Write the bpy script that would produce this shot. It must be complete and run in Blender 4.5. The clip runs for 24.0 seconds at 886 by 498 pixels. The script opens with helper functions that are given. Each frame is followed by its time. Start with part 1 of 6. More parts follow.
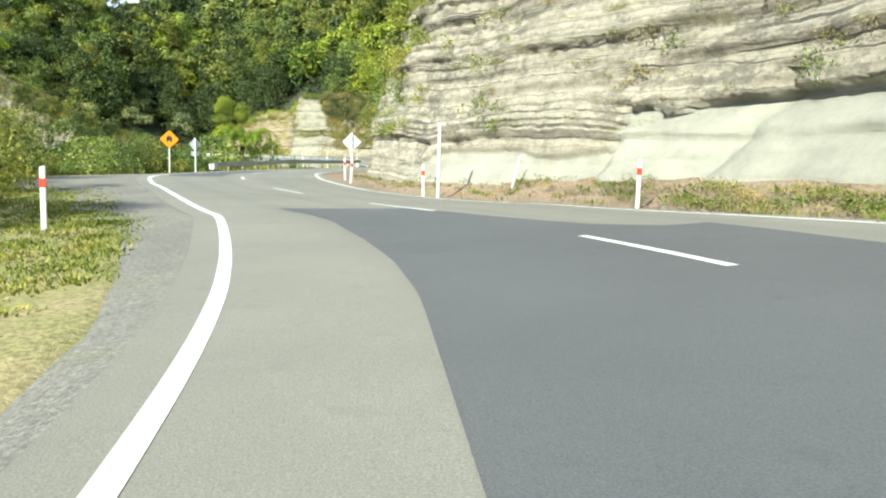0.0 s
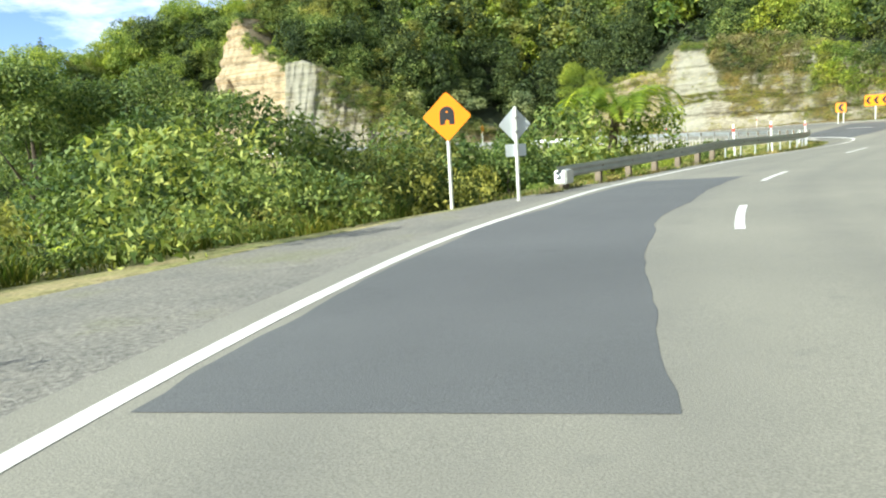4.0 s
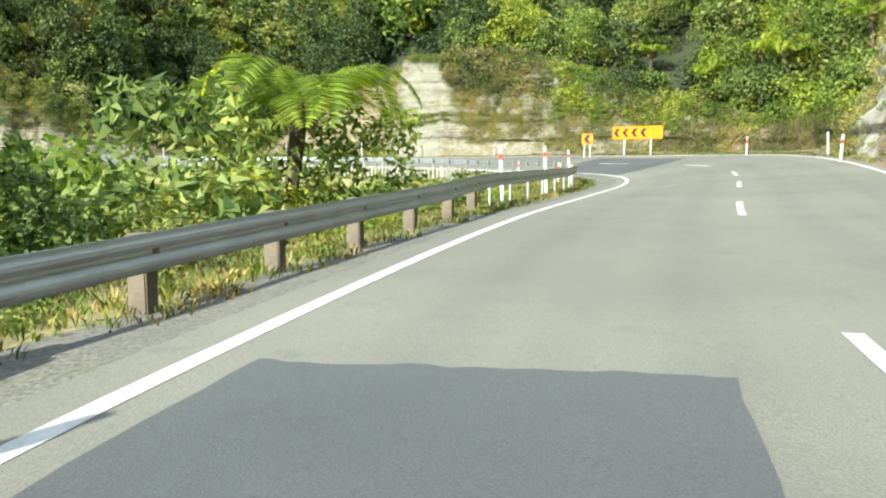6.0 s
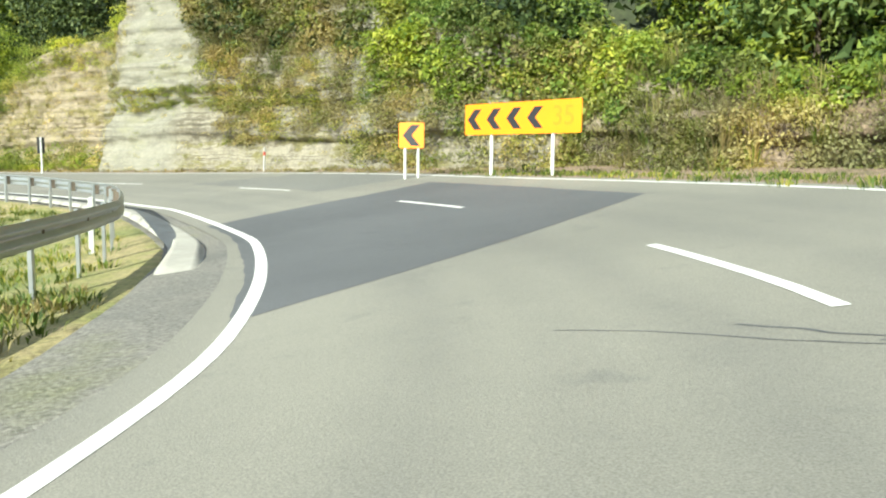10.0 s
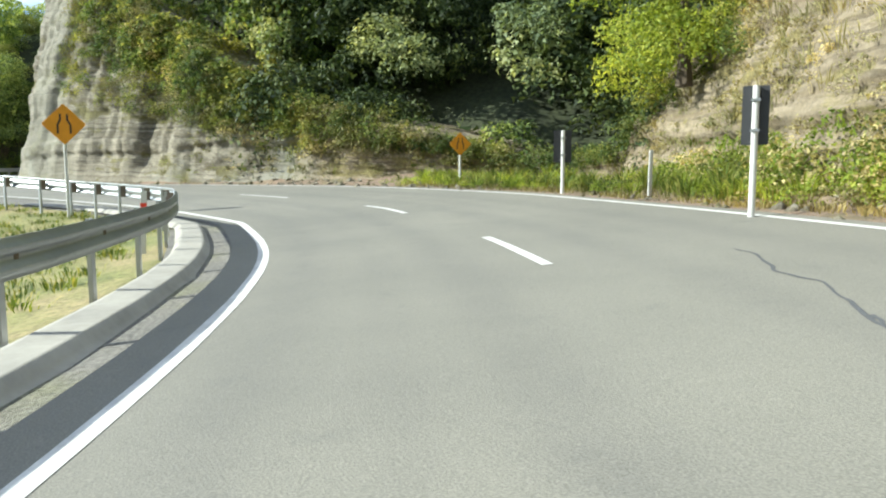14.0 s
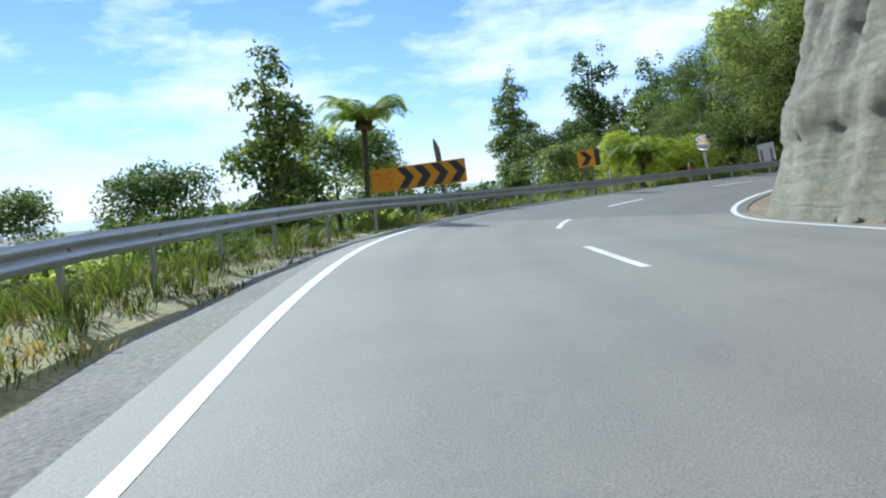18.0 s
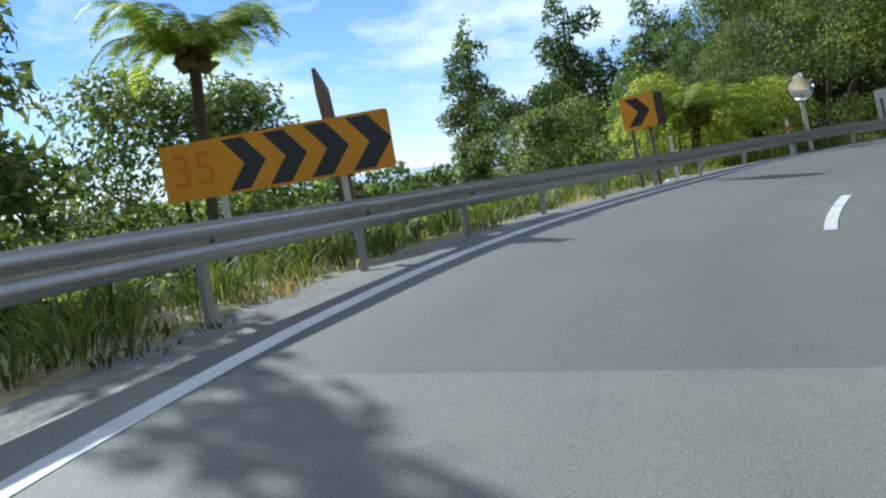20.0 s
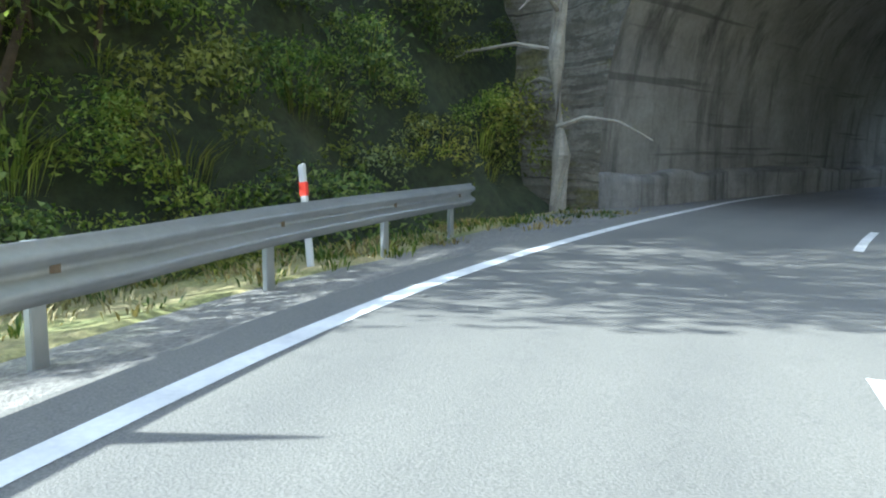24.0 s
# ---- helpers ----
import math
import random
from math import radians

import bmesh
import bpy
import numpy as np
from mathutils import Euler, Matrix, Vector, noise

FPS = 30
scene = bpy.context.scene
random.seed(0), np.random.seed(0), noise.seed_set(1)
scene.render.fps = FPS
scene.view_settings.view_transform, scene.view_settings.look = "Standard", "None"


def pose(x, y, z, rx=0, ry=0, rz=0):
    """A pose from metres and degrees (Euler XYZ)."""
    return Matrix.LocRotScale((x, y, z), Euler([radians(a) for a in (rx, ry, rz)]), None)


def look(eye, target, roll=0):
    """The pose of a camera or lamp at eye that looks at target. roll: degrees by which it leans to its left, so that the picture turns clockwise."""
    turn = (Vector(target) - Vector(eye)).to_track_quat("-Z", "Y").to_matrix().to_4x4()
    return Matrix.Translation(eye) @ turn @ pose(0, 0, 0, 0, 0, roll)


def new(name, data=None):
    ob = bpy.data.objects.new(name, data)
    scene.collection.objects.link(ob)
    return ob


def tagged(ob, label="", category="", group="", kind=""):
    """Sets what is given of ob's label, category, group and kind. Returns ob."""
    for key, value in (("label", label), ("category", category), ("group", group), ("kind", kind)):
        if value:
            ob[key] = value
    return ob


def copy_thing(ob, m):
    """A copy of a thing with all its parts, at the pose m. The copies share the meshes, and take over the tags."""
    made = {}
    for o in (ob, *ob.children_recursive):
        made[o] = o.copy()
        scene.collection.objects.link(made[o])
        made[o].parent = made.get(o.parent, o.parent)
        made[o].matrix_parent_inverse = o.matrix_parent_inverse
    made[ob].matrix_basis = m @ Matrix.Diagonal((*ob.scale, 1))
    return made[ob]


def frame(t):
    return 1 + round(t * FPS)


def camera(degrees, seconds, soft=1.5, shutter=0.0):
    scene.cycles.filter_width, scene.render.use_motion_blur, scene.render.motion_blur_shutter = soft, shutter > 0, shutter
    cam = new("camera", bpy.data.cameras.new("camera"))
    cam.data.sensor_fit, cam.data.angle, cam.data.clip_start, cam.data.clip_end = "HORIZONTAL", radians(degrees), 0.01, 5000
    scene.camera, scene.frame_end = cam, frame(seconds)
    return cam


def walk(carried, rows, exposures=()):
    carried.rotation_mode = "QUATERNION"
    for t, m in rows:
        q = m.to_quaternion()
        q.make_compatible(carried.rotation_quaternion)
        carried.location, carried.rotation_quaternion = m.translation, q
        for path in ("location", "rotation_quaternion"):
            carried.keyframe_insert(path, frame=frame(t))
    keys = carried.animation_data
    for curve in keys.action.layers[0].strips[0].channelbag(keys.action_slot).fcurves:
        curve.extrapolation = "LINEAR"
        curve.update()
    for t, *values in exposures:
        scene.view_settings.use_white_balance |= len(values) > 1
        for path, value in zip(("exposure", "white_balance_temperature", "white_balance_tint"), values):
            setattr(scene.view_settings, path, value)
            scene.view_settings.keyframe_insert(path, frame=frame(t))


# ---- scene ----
# ---------------------------------------------------------------- camera
cam = camera(60.5, 24.0, soft=2.1)
PATH = [
    (0.0, (-0.004, 0.695, 1.189), (0.042, 10.622, -0.019), 1.72),
    (0.5, (-0.087, 3.954, 1.182), (-1.312, 13.808, -0.003), 0.78),
    (1.0, (-0.598, 7.332, 1.173), (-3.039, 16.959, 0.007), -0.68),
    (1.5, (-1.486, 10.836, 1.170), (-4.907, 20.164, 0.033), -2.18),
    (2.0, (-2.712, 14.511, 1.176), (-6.845, 23.545, 0.037), -3.18),
    (2.5, (-4.202, 18.362, 1.190), (-8.771, 27.180, 0.016), -3.74),
    (3.0, (-5.852, 22.371, 1.210), (-10.588, 31.091, -0.028), -4.03),
    (3.5, (-7.529, 26.499, 1.225), (-12.173, 35.256, -0.097), -3.98),
    (4.0, (-9.075, 30.696, 1.218), (-13.366, 39.618, -0.196), -3.32),
    (4.5, (-10.310, 34.914, 1.179), (-13.970, 44.104, -0.290), -2.33),
    (5.0, (-11.168, 38.985, 1.115), (-13.996, 48.467, -0.331), -1.31),
    (5.5, (-11.519, 42.865, 1.038), (-13.427, 52.584, -0.341), -0.38),
    (6.0, (-11.461, 46.678, 1.029), (-12.400, 56.554, -0.230), 0.14),
    (6.5, (-11.054, 50.487, 1.042), (-11.084, 60.423, -0.087), 0.14),
    (7.0, (-10.329, 54.307, 1.064), (-9.672, 64.233, 0.043), -0.01),
    (7.5, (-9.353, 58.195, 1.099), (-8.248, 68.086, 0.127), -0.19),
    (8.0, (-8.199, 62.200, 1.147), (-6.874, 72.064, 0.177), -0.27),
    (8.5, (-6.954, 66.335, 1.189), (-5.616, 76.194, 0.187), -0.13),
    (9.0, (-5.803, 70.542, 1.226), (-4.750, 80.432, 0.192), 0.33),
    (9.5, (-4.962, 74.781, 1.243), (-4.514, 84.712, 0.164), 0.52),
    (10.0, (-4.637, 79.071, 1.244), (-4.984, 88.998, 0.094), 0.59),
    (10.5, (-4.868, 83.365, 1.236), (-6.160, 93.207, 0.027), 0.64),
    (11.0, (-5.597, 87.578, 1.227), (-7.978, 97.213, 0.002), 0.88),
    (11.5, (-6.737, 91.613, 1.219), (-10.343, 100.863, 0.020), 1.34),
    (12.0, (-8.236, 95.380, 1.214), (-13.139, 104.019, 0.062), 1.66),
    (12.5, (-10.142, 98.822, 1.205), (-16.225, 106.680, 0.084), 1.47),
    (13.0, (-12.510, 101.896, 1.203), (-19.663, 108.797, 0.107), 1.10),
    (13.5, (-15.391, 104.562, 1.195), (-23.366, 110.493, 0.095), 0.49),
    (14.0, (-18.650, 106.850, 1.183), (-27.284, 111.769, 0.056), -0.14),
    (14.5, (-22.084, 108.813, 1.192), (-31.206, 112.737, 0.016), -0.38),
    (15.0, (-25.697, 110.420, 1.198), (-35.186, 113.313, -0.065), -0.52),
    (15.5, (-29.554, 111.563, 1.192), (-39.332, 113.196, -0.117), -1.09),
    (16.0, (-33.504, 112.158, 1.190), (-43.422, 112.319, -0.076), -1.33),
    (16.5, (-37.462, 112.151, 1.192), (-47.302, 110.810, 0.016), -1.83),
    (17.0, (-41.383, 111.520, 1.196), (-50.937, 108.764, 0.140), -2.83),
    (17.5, (-45.249, 110.316, 1.200), (-54.415, 106.427, 0.273), -4.05),
    (18.0, (-49.051, 108.641, 1.206), (-57.823, 103.916, 0.354), -5.42),
    (18.5, (-52.767, 106.717, 1.213), (-61.258, 101.504, 0.365), -6.81),
    (19.0, (-56.378, 104.820, 1.218), (-64.808, 99.518, 0.308), -7.84),
    (19.5, (-59.883, 103.207, 1.211), (-68.506, 98.247, 0.198), -8.09),
    (20.0, (-63.309, 102.053, 1.173), (-72.305, 97.833, 0.055), -7.51),
    (20.5, (-66.720, 101.374, 1.153), (-76.096, 98.094, -0.006), -6.93),
    (21.0, (-70.066, 101.098, 1.149), (-79.767, 98.955, 0.009), -6.06),
    (21.5, (-73.267, 101.118, 1.161), (-83.159, 100.145, 0.062), -5.11),
    (22.0, (-76.326, 101.487, 1.169), (-86.268, 101.646, 0.110), -4.04),
    (22.5, (-79.309, 102.237, 1.172), (-89.159, 103.584, 0.095), -3.15),
    (23.0, (-82.237, 103.360, 1.180), (-91.848, 105.881, 0.052), -2.23),
    (23.5, (-85.021, 104.889, 1.183), (-94.216, 108.637, 0.001), -1.19),
    (24.0, (-87.631, 106.846, 1.190), (-96.259, 111.768, 0.035), -0.04),
]
EXPO = [(0.0, 1.35, 6250, -3), (4.0, 1.36, 6250, -3), (9.0, 1.4, 6300, -4), (12.0, 1.22, 6250, -3), (15.0, 1.2, 5800, 1), (17.0, 0.9, 5400, 2), (20.0, 0.62, 5300, 3), (22.0, 1.0, 5250, 2), (23.0, 1.75, 5200, 1), (24.0, 2.45, 5300, 1)]
walk(cam, [(t, look(eye, target, roll)) for t, eye, target, roll in PATH], EXPO)

# ---------------------------------------------------------------- light
SUN_TO = Vector((-0.45, -0.89, 0.0)).normalized()
SUN_ELEV = radians(30)
sun_vec = Vector((SUN_TO.x * math.cos(SUN_ELEV), SUN_TO.y * math.cos(SUN_ELEV), math.sin(SUN_ELEV)))
sun = new("sun", bpy.data.lights.new("sun", "SUN"))
sun.data.energy, sun.data.angle, sun.data.color = 4.6, radians(0.6), (1.0, 0.94, 0.84)
sun.rotation_euler = (-sun_vec).to_track_quat("-Z", "Y").to_euler()

world = bpy.data.worlds.new("world")
scene.world = world
world.use_nodes = True
wn, wl = world.node_tree.nodes, world.node_tree.links
wn.clear()
w_out, w_bg, w_sky = wn.new("ShaderNodeOutputWorld"), wn.new("ShaderNodeBackground"), wn.new("ShaderNodeTexSky")
w_sky.sky_type, w_sky.sun_disc = "NISHITA", False
w_sky.sun_elevation, w_sky.sun_rotation = SUN_ELEV, math.atan2(SUN_TO.x, SUN_TO.y)
w_sky.air_density, w_sky.dust_density, w_sky.ozone_density = 1.0, 0.0, 2.4
w_co, w_map, w_no, w_ramp, w_mix = (wn.new("ShaderNodeTexCoord"), wn.new("ShaderNodeMapping"), wn.new("ShaderNodeTexNoise"),
                                    wn.new("ShaderNodeValToRGB"), wn.new("ShaderNodeMixRGB"))
w_map.inputs["Scale"].default_value = (1.0, 1.0, 3.2)
w_no.inputs["Scale"].default_value, w_no.inputs["Detail"].default_value, w_no.inputs["Roughness"].default_value = 3.4, 9.0, 0.62
w_ramp.color_ramp.elements[0].position, w_ramp.color_ramp.elements[1].position = 0.41, 0.58
w_mix.inputs[2].default_value = (6.6, 6.9, 7.3, 1)
w_bg.inputs["Strength"].default_value = 0.10
wl.new(w_co.outputs["Generated"], w_map.inputs["Vector"])
wl.new(w_map.outputs["Vector"], w_no.inputs["Vector"])
wl.new(w_no.outputs["Fac"], w_ramp.inputs["Fac"])
wl.new(w_ramp.outputs["Color"], w_mix.inputs["Fac"])
w_tint = wn.new("ShaderNodeMixRGB")
w_tint.blend_type = "MULTIPLY"
w_tint.inputs["Fac"].default_value, w_tint.inputs[2].default_value = 1.0, (0.68, 0.67, 0.92, 1)
wl.new(w_sky.outputs["Color"], w_tint.inputs[1])
wl.new(w_tint.outputs["Color"], w_mix.inputs[1])
wl.new(w_mix.outputs["Color"], w_bg.inputs["Color"])
wl.new(w_bg.outputs["Background"], w_out.inputs["Surface"])


# ---------------------------------------------------------------- materials
def mat(name, build):
    m = bpy.data.materials.new(name)
    m.use_nodes = True
    n, l = m.node_tree.nodes, m.node_tree.links
    build(n, l, n["Principled BSDF"])
    return m


def obj_co(n, l, scale=(1, 1, 1)):
    c, mp = n.new("ShaderNodeTexCoord"), n.new("ShaderNodeMapping")
    mp.inputs["Scale"].default_value = scale
    l.new(c.outputs["Object"], mp.inputs["Vector"])
    return mp.outputs["Vector"]


def noise_tex(n, l, co, scale, detail=4.0, rough=0.55):
    t = n.new("ShaderNodeTexNoise")
    t.inputs["Scale"].default_value, t.inputs["Detail"].default_value, t.inputs["Roughness"].default_value = scale, detail, rough
    l.new(co, t.inputs["Vector"])
    return t.outputs["Fac"]


def ramp(n, l, fac, stops):
    r = n.new("ShaderNodeValToRGB")
    while len(r.color_ramp.elements) < len(stops):
        r.color_ramp.elements.new(0.5)
    for e, (p, c) in zip(r.color_ramp.elements, stops):
        e.position, e.color = p, (*c, 1)
    l.new(fac, r.inputs["Fac"])
    return r.outputs["Color"]


def mix(n, l, fac, a, b, mode="MIX"):
    x = n.new("ShaderNodeMixRGB")
    x.blend_type = mode
    for socket, v in ((x.inputs["Fac"], fac), (x.inputs["Color1"], a), (x.inputs["Color2"], b)):
        if isinstance(v, (int, float)):
            socket.default_value = v
        elif isinstance(v, tuple):
            socket.default_value = (*v, 1)
        else:
            l.new(v, socket)
    return x.outputs["Color"]


def bump(n, l, p, height, strength, dist):
    b = n.new("ShaderNodeBump")
    b.inputs["Strength"].default_value, b.inputs["Distance"].default_value = strength, dist
    l.new(height, b.inputs["Height"])
    l.new(b.outputs["Normal"], p.inputs["Normal"])


def plain(name, colour, rough=0.6, metal=0.0, vary=0.12, scale=6.0, bumps=0.15):
    """Paint, metal or plastic: one colour, uneven at two scales."""
    def build(n, l, p):
        co = obj_co(n, l)
        a, b = noise_tex(n, l, co, scale), noise_tex(n, l, co, scale * 9)
        lo, hi = tuple(c * (1 - vary) for c in colour), tuple(min(1, c * (1 + vary)) for c in colour)
        c = ramp(n, l, a, [(0.3, lo), (0.7, hi)])
        l.new(mix(n, l, 0.25, c, ramp(n, l, b, [(0.35, lo), (0.65, hi)])), p.inputs["Base Color"])
        p.inputs["Roughness"].default_value, p.inputs["Metallic"].default_value = rough, metal
        bump(n, l, p, b, bumps, 0.01)
    return mat(name, build)


def ground_mat(name, stops, s1, s2, speck, strength=0.5):
    """Loose ground: wide patches from the stops, grain on top."""
    def build(n, l, p):
        co = obj_co(n, l)
        wide, fine = noise_tex(n, l, co, s1, 6.0, 0.65), noise_tex(n, l, co, s2, 5.0, 0.7)
        c = ramp(n, l, wide, stops)
        g = ramp(n, l, fine, [(0.36, (1 - speck,) * 3), (0.64, (1 + speck,) * 3)])
        l.new(mix(n, l, 1.0, c, g, "MULTIPLY"), p.inputs["Base Color"])
        p.inputs["Roughness"].default_value = 0.92
        bump(n, l, p, fine, strength, 0.03)
    return mat(name, build)


def asphalt_mat(name, lo, hi, stain):
    def build(n, l, p):
        co = obj_co(n, l)
        wide, mid, fine = noise_tex(n, l, co, 0.22, 5.0, 0.6), noise_tex(n, l, co, 1.7, 5.0, 0.65), noise_tex(n, l, co, 90.0, 2.0)
        c = ramp(n, l, wide, [(0.32, lo), (0.68, hi)])
        c = mix(n, l, ramp(n, l, mid, [(0.60, (0, 0, 0)), (0.78, (0.6, 0.6, 0.6))]), c, stain)
        worn = n.new("ShaderNodeAttribute")
        worn.attribute_name = "wheel_wear"
        streak = noise_tex(n, l, co, 0.9, 6.0, 0.7)
        track = mix(n, l, 1.0, worn.outputs["Color"], ramp(n, l, streak, [(0.3, (0.25,) * 3), (0.7, (1.0,) * 3)]), "MULTIPLY")
        c = mix(n, l, track, c, stain)
        l.new(mix(n, l, 1.0, c, ramp(n, l, fine, [(0.3, (0.74,) * 3), (0.7, (1.24,) * 3)]), "MULTIPLY"), p.inputs["Base Color"])
        p.inputs["Roughness"].default_value = 0.8
        bump(n, l, p, fine, 0.5, 0.006)
    return mat(name, build)


def math_node(n, l, op, a, b):
    """One arithmetic node; a and b are sockets or numbers."""
    q = n.new("ShaderNodeMath")
    q.operation = op
    for k, v in enumerate((a, b)):
        if isinstance(v, (int, float)):
            q.inputs[k].default_value = v
        else:
            l.new(v, q.inputs[k])
    return q.outputs[0]


def grey(*stops):
    return [(at, (v, v, v)) for at, v in stops]


def rock_mat(name, pale, mid_c, dark, moss, moss_amount, strata=1.0, lichen=0.75):
    """Soft layered sandstone: nearly level beds with crisp edges and painted shadow lines, grey lichen, water stains,
    moss on the ledges.
    """
    def build(n, l, p):
        full = obj_co(n, l)
        wide = noise_tex(n, l, full, 0.17, 5.0, 0.6)
        broad = noise_tex(n, l, full, 0.8, 6.0, 0.6)
        grain = noise_tex(n, l, full, 7.0, 10.0, 0.85)
        vert = noise_tex(n, l, obj_co(n, l, (1.2, 1.2, 0.14)), 0.9, 6.0, 0.65)
        split = n.new("ShaderNodeSeparateXYZ")
        l.new(full, split.inputs[0])
        level = math_node(n, l, "ADD", split.outputs["Z"], math_node(n, l, "MULTIPLY", wide, 0.9))
        level = math_node(n, l, "ADD", level, math_node(n, l, "MULTIPLY", broad, 0.22))
        level = math_node(n, l, "ADD", level, math_node(n, l, "MULTIPLY", grain, 0.06))
        beds = []
        for scale, detail in ((1.15, 3.0), (4.2, 2.0)):
            q = n.new("ShaderNodeTexNoise")
            q.noise_dimensions = "1D"
            q.inputs["Scale"].default_value, q.inputs["Detail"].default_value, q.inputs["Roughness"].default_value = scale * strata, detail, 0.62
            l.new(level, q.inputs["W"])
            beds.append(q.outputs["Fac"])
        half = tuple((a + b) / 2 for a, b in zip(pale, mid_c))
        c = ramp(n, l, beds[0], [(0.34, mid_c), (0.40, half), (0.43, pale), (0.50, half), (0.53, mid_c), (0.56, pale), (0.63, half), (0.66, mid_c)])
        # Thin dark lines along the beds: ledge shadows painted into the colour.
        worn = math_node(n, l, "MULTIPLY", ramp(n, l, beds[1], grey((0.34, 0.9), (0.375, 0.0), (0.64, 0.0), (0.67, 0.7))), ramp(n, l, broad, grey((0.38, 0.1), (0.58, 1.0))))
        c = mix(n, l, worn, c, dark)
        crust = noise_tex(n, l, obj_co(n, l, (0.8, 0.8, 1.7)), 1.5, 10.0, 0.82)
        where = math_node(n, l, "MULTIPLY", ramp(n, l, crust, grey((0.48, 0.0), (0.55, 1.0))), ramp(n, l, wide, grey((0.40, 0.25), (0.56, lichen))))
        c = mix(n, l, where, c, tuple(0.55 * a + 0.45 * b for a, b in zip(dark, mid_c)))
        c = mix(n, l, ramp(n, l, vert, grey((0.57, 0.0), (0.74, 0.5))), c, dark)
        patch = math_node(n, l, "ADD", noise_tex(n, l, obj_co(n, l, (0.5, 0.5, 1.3)), 0.9, 9.0, 0.72), math_node(n, l, "MULTIPLY", math_node(n, l, "SUBTRACT", beds[0], 0.5), 0.35))
        c = mix(n, l, ramp(n, l, patch, grey((0.59 - moss_amount, 0.0), (0.66 - moss_amount, 0.85))), c, mix(n, l, ramp(n, l, grain, grey((0.4, 0.0), (0.6, 1.0))), moss, tuple(v * 1.7 for v in moss)))
        c = mix(n, l, 1.0, c, ramp(n, l, grain, grey((0.33, 0.62), (0.67, 1.22))), "MULTIPLY")
        bare = n.new("ShaderNodeAttribute")
        bare.attribute_name = "slab"
        fresh = ramp(n, l, broad, [(0.3, tuple(v * k for v, k in zip(pale, (0.66, 0.70, 0.74)))), (0.55, tuple(v * k for v, k in zip(pale, (0.86, 0.92, 0.97)))), (0.75, tuple(v * k for v, k in zip(pale, (0.98, 1.03, 1.06))))])
        fresh = mix(n, l, ramp(n, l, vert, grey((0.56, 0.0), (0.75, 0.45))), fresh, mid_c)
        fresh = mix(n, l, 1.0, fresh, ramp(n, l, grain, grey((0.3, 0.86), (0.7, 1.08))), "MULTIPLY")
        c = mix(n, l, bare.outputs["Fac"], c, fresh)
        chalk = n.new("ShaderNodeAttribute")
        chalk.attribute_name = "chalk"
        c = mix(n, l, chalk.outputs["Fac"], c, ramp(n, l, vert, [(0.35, (0.66, 0.64, 0.57)), (0.6, (0.52, 0.49, 0.41)), (0.75, (0.30, 0.26, 0.19))]))
        l.new(c, p.inputs["Base Color"])
        p.inputs["Roughness"].default_value = 0.93
        h = math_node(n, l, "ADD", math_node(n, l, "MULTIPLY", beds[1], 0.5), math_node(n, l, "ADD", math_node(n, l, "MULTIPLY", crust, 0.7), grain))
        bump(n, l, p, h, 0.7, 0.16)
    return mat(name, build)


def leaf_mat(name, dark, light, yellow, leaf_light=0.35):
    def build(n, l, p):
        g, o = n.new("ShaderNodeNewGeometry"), n.new("ShaderNodeObjectInfo")
        c = ramp(n, l, g.outputs["Random Per Island"], [(0.05, dark), (0.55, light), (0.97, yellow)])
        tone = ramp(n, l, o.outputs["Random"], [(0.0, (0.72, 0.78, 0.70)), (1.0, (1.22, 1.15, 1.05))])
        patch = ramp(n, l, noise_tex(n, l, obj_co(n, l), 0.33, 3.0), [(0.33, (0.56, 0.65, 0.64)), (0.50, (1.02, 1.05, 0.97)), (0.67, (1.55, 1.42, 1.12))])
        c = mix(n, l, 1.0, mix(n, l, 1.0, c, tone, "MULTIPLY"), patch, "MULTIPLY")
        l.new(c, p.inputs["Base Color"])
        p.inputs["Roughness"].default_value = 0.62
        p.inputs["Specular IOR Level"].default_value = 0.22
        t, m = n.new("ShaderNodeBsdfTranslucent"), n.new("ShaderNodeMixShader")
        l.new(mix(n, l, 1.0, c, (1.55, 1.5, 0.9), "MULTIPLY"), t.inputs["Color"])
        m.inputs["Fac"].default_value = leaf_light
        l.new(p.outputs["BSDF"], m.inputs[1])
        l.new(t.outputs["BSDF"], m.inputs[2])
        l.new(m.outputs["Shader"], n["Material Output"].inputs["Surface"])
    return mat(name, build)


M_ROAD = asphalt_mat("chip_seal", (0.163, 0.156, 0.131), (0.209, 0.198, 0.163), (0.118, 0.114, 0.103))
M_ROAD_B = asphalt_mat("darker_chip_seal", (0.112, 0.109, 0.096), (0.146, 0.140, 0.120), (0.084, 0.082, 0.076))
M_PATCH = asphalt_mat("new_asphalt", (0.070, 0.072, 0.075), (0.094, 0.096, 0.099), (0.056, 0.056, 0.060))
M_WORN = asphalt_mat("worn_asphalt", (0.128, 0.126, 0.114), (0.160, 0.155, 0.137), (0.090, 0.089, 0.085))
M_PAINT = plain("road_paint", (0.56, 0.55, 0.52), 0.7, vary=0.20, scale=3.0, bumps=0.3)
M_GRAVEL = ground_mat("gravel", [(0.3, (0.128, 0.124, 0.112)), (0.55, (0.180, 0.169, 0.146)), (0.72, (0.158, 0.158, 0.090))], 0.45, 22.0, 0.4, 0.8)
M_VERGE = ground_mat("dry_grass", [(0.28, (0.085, 0.119, 0.030)), (0.46, (0.204, 0.196, 0.068)), (0.6, (0.281, 0.230, 0.111)), (0.74, (0.136, 0.153, 0.043))], 0.5, 14.0, 0.4, 0.9)
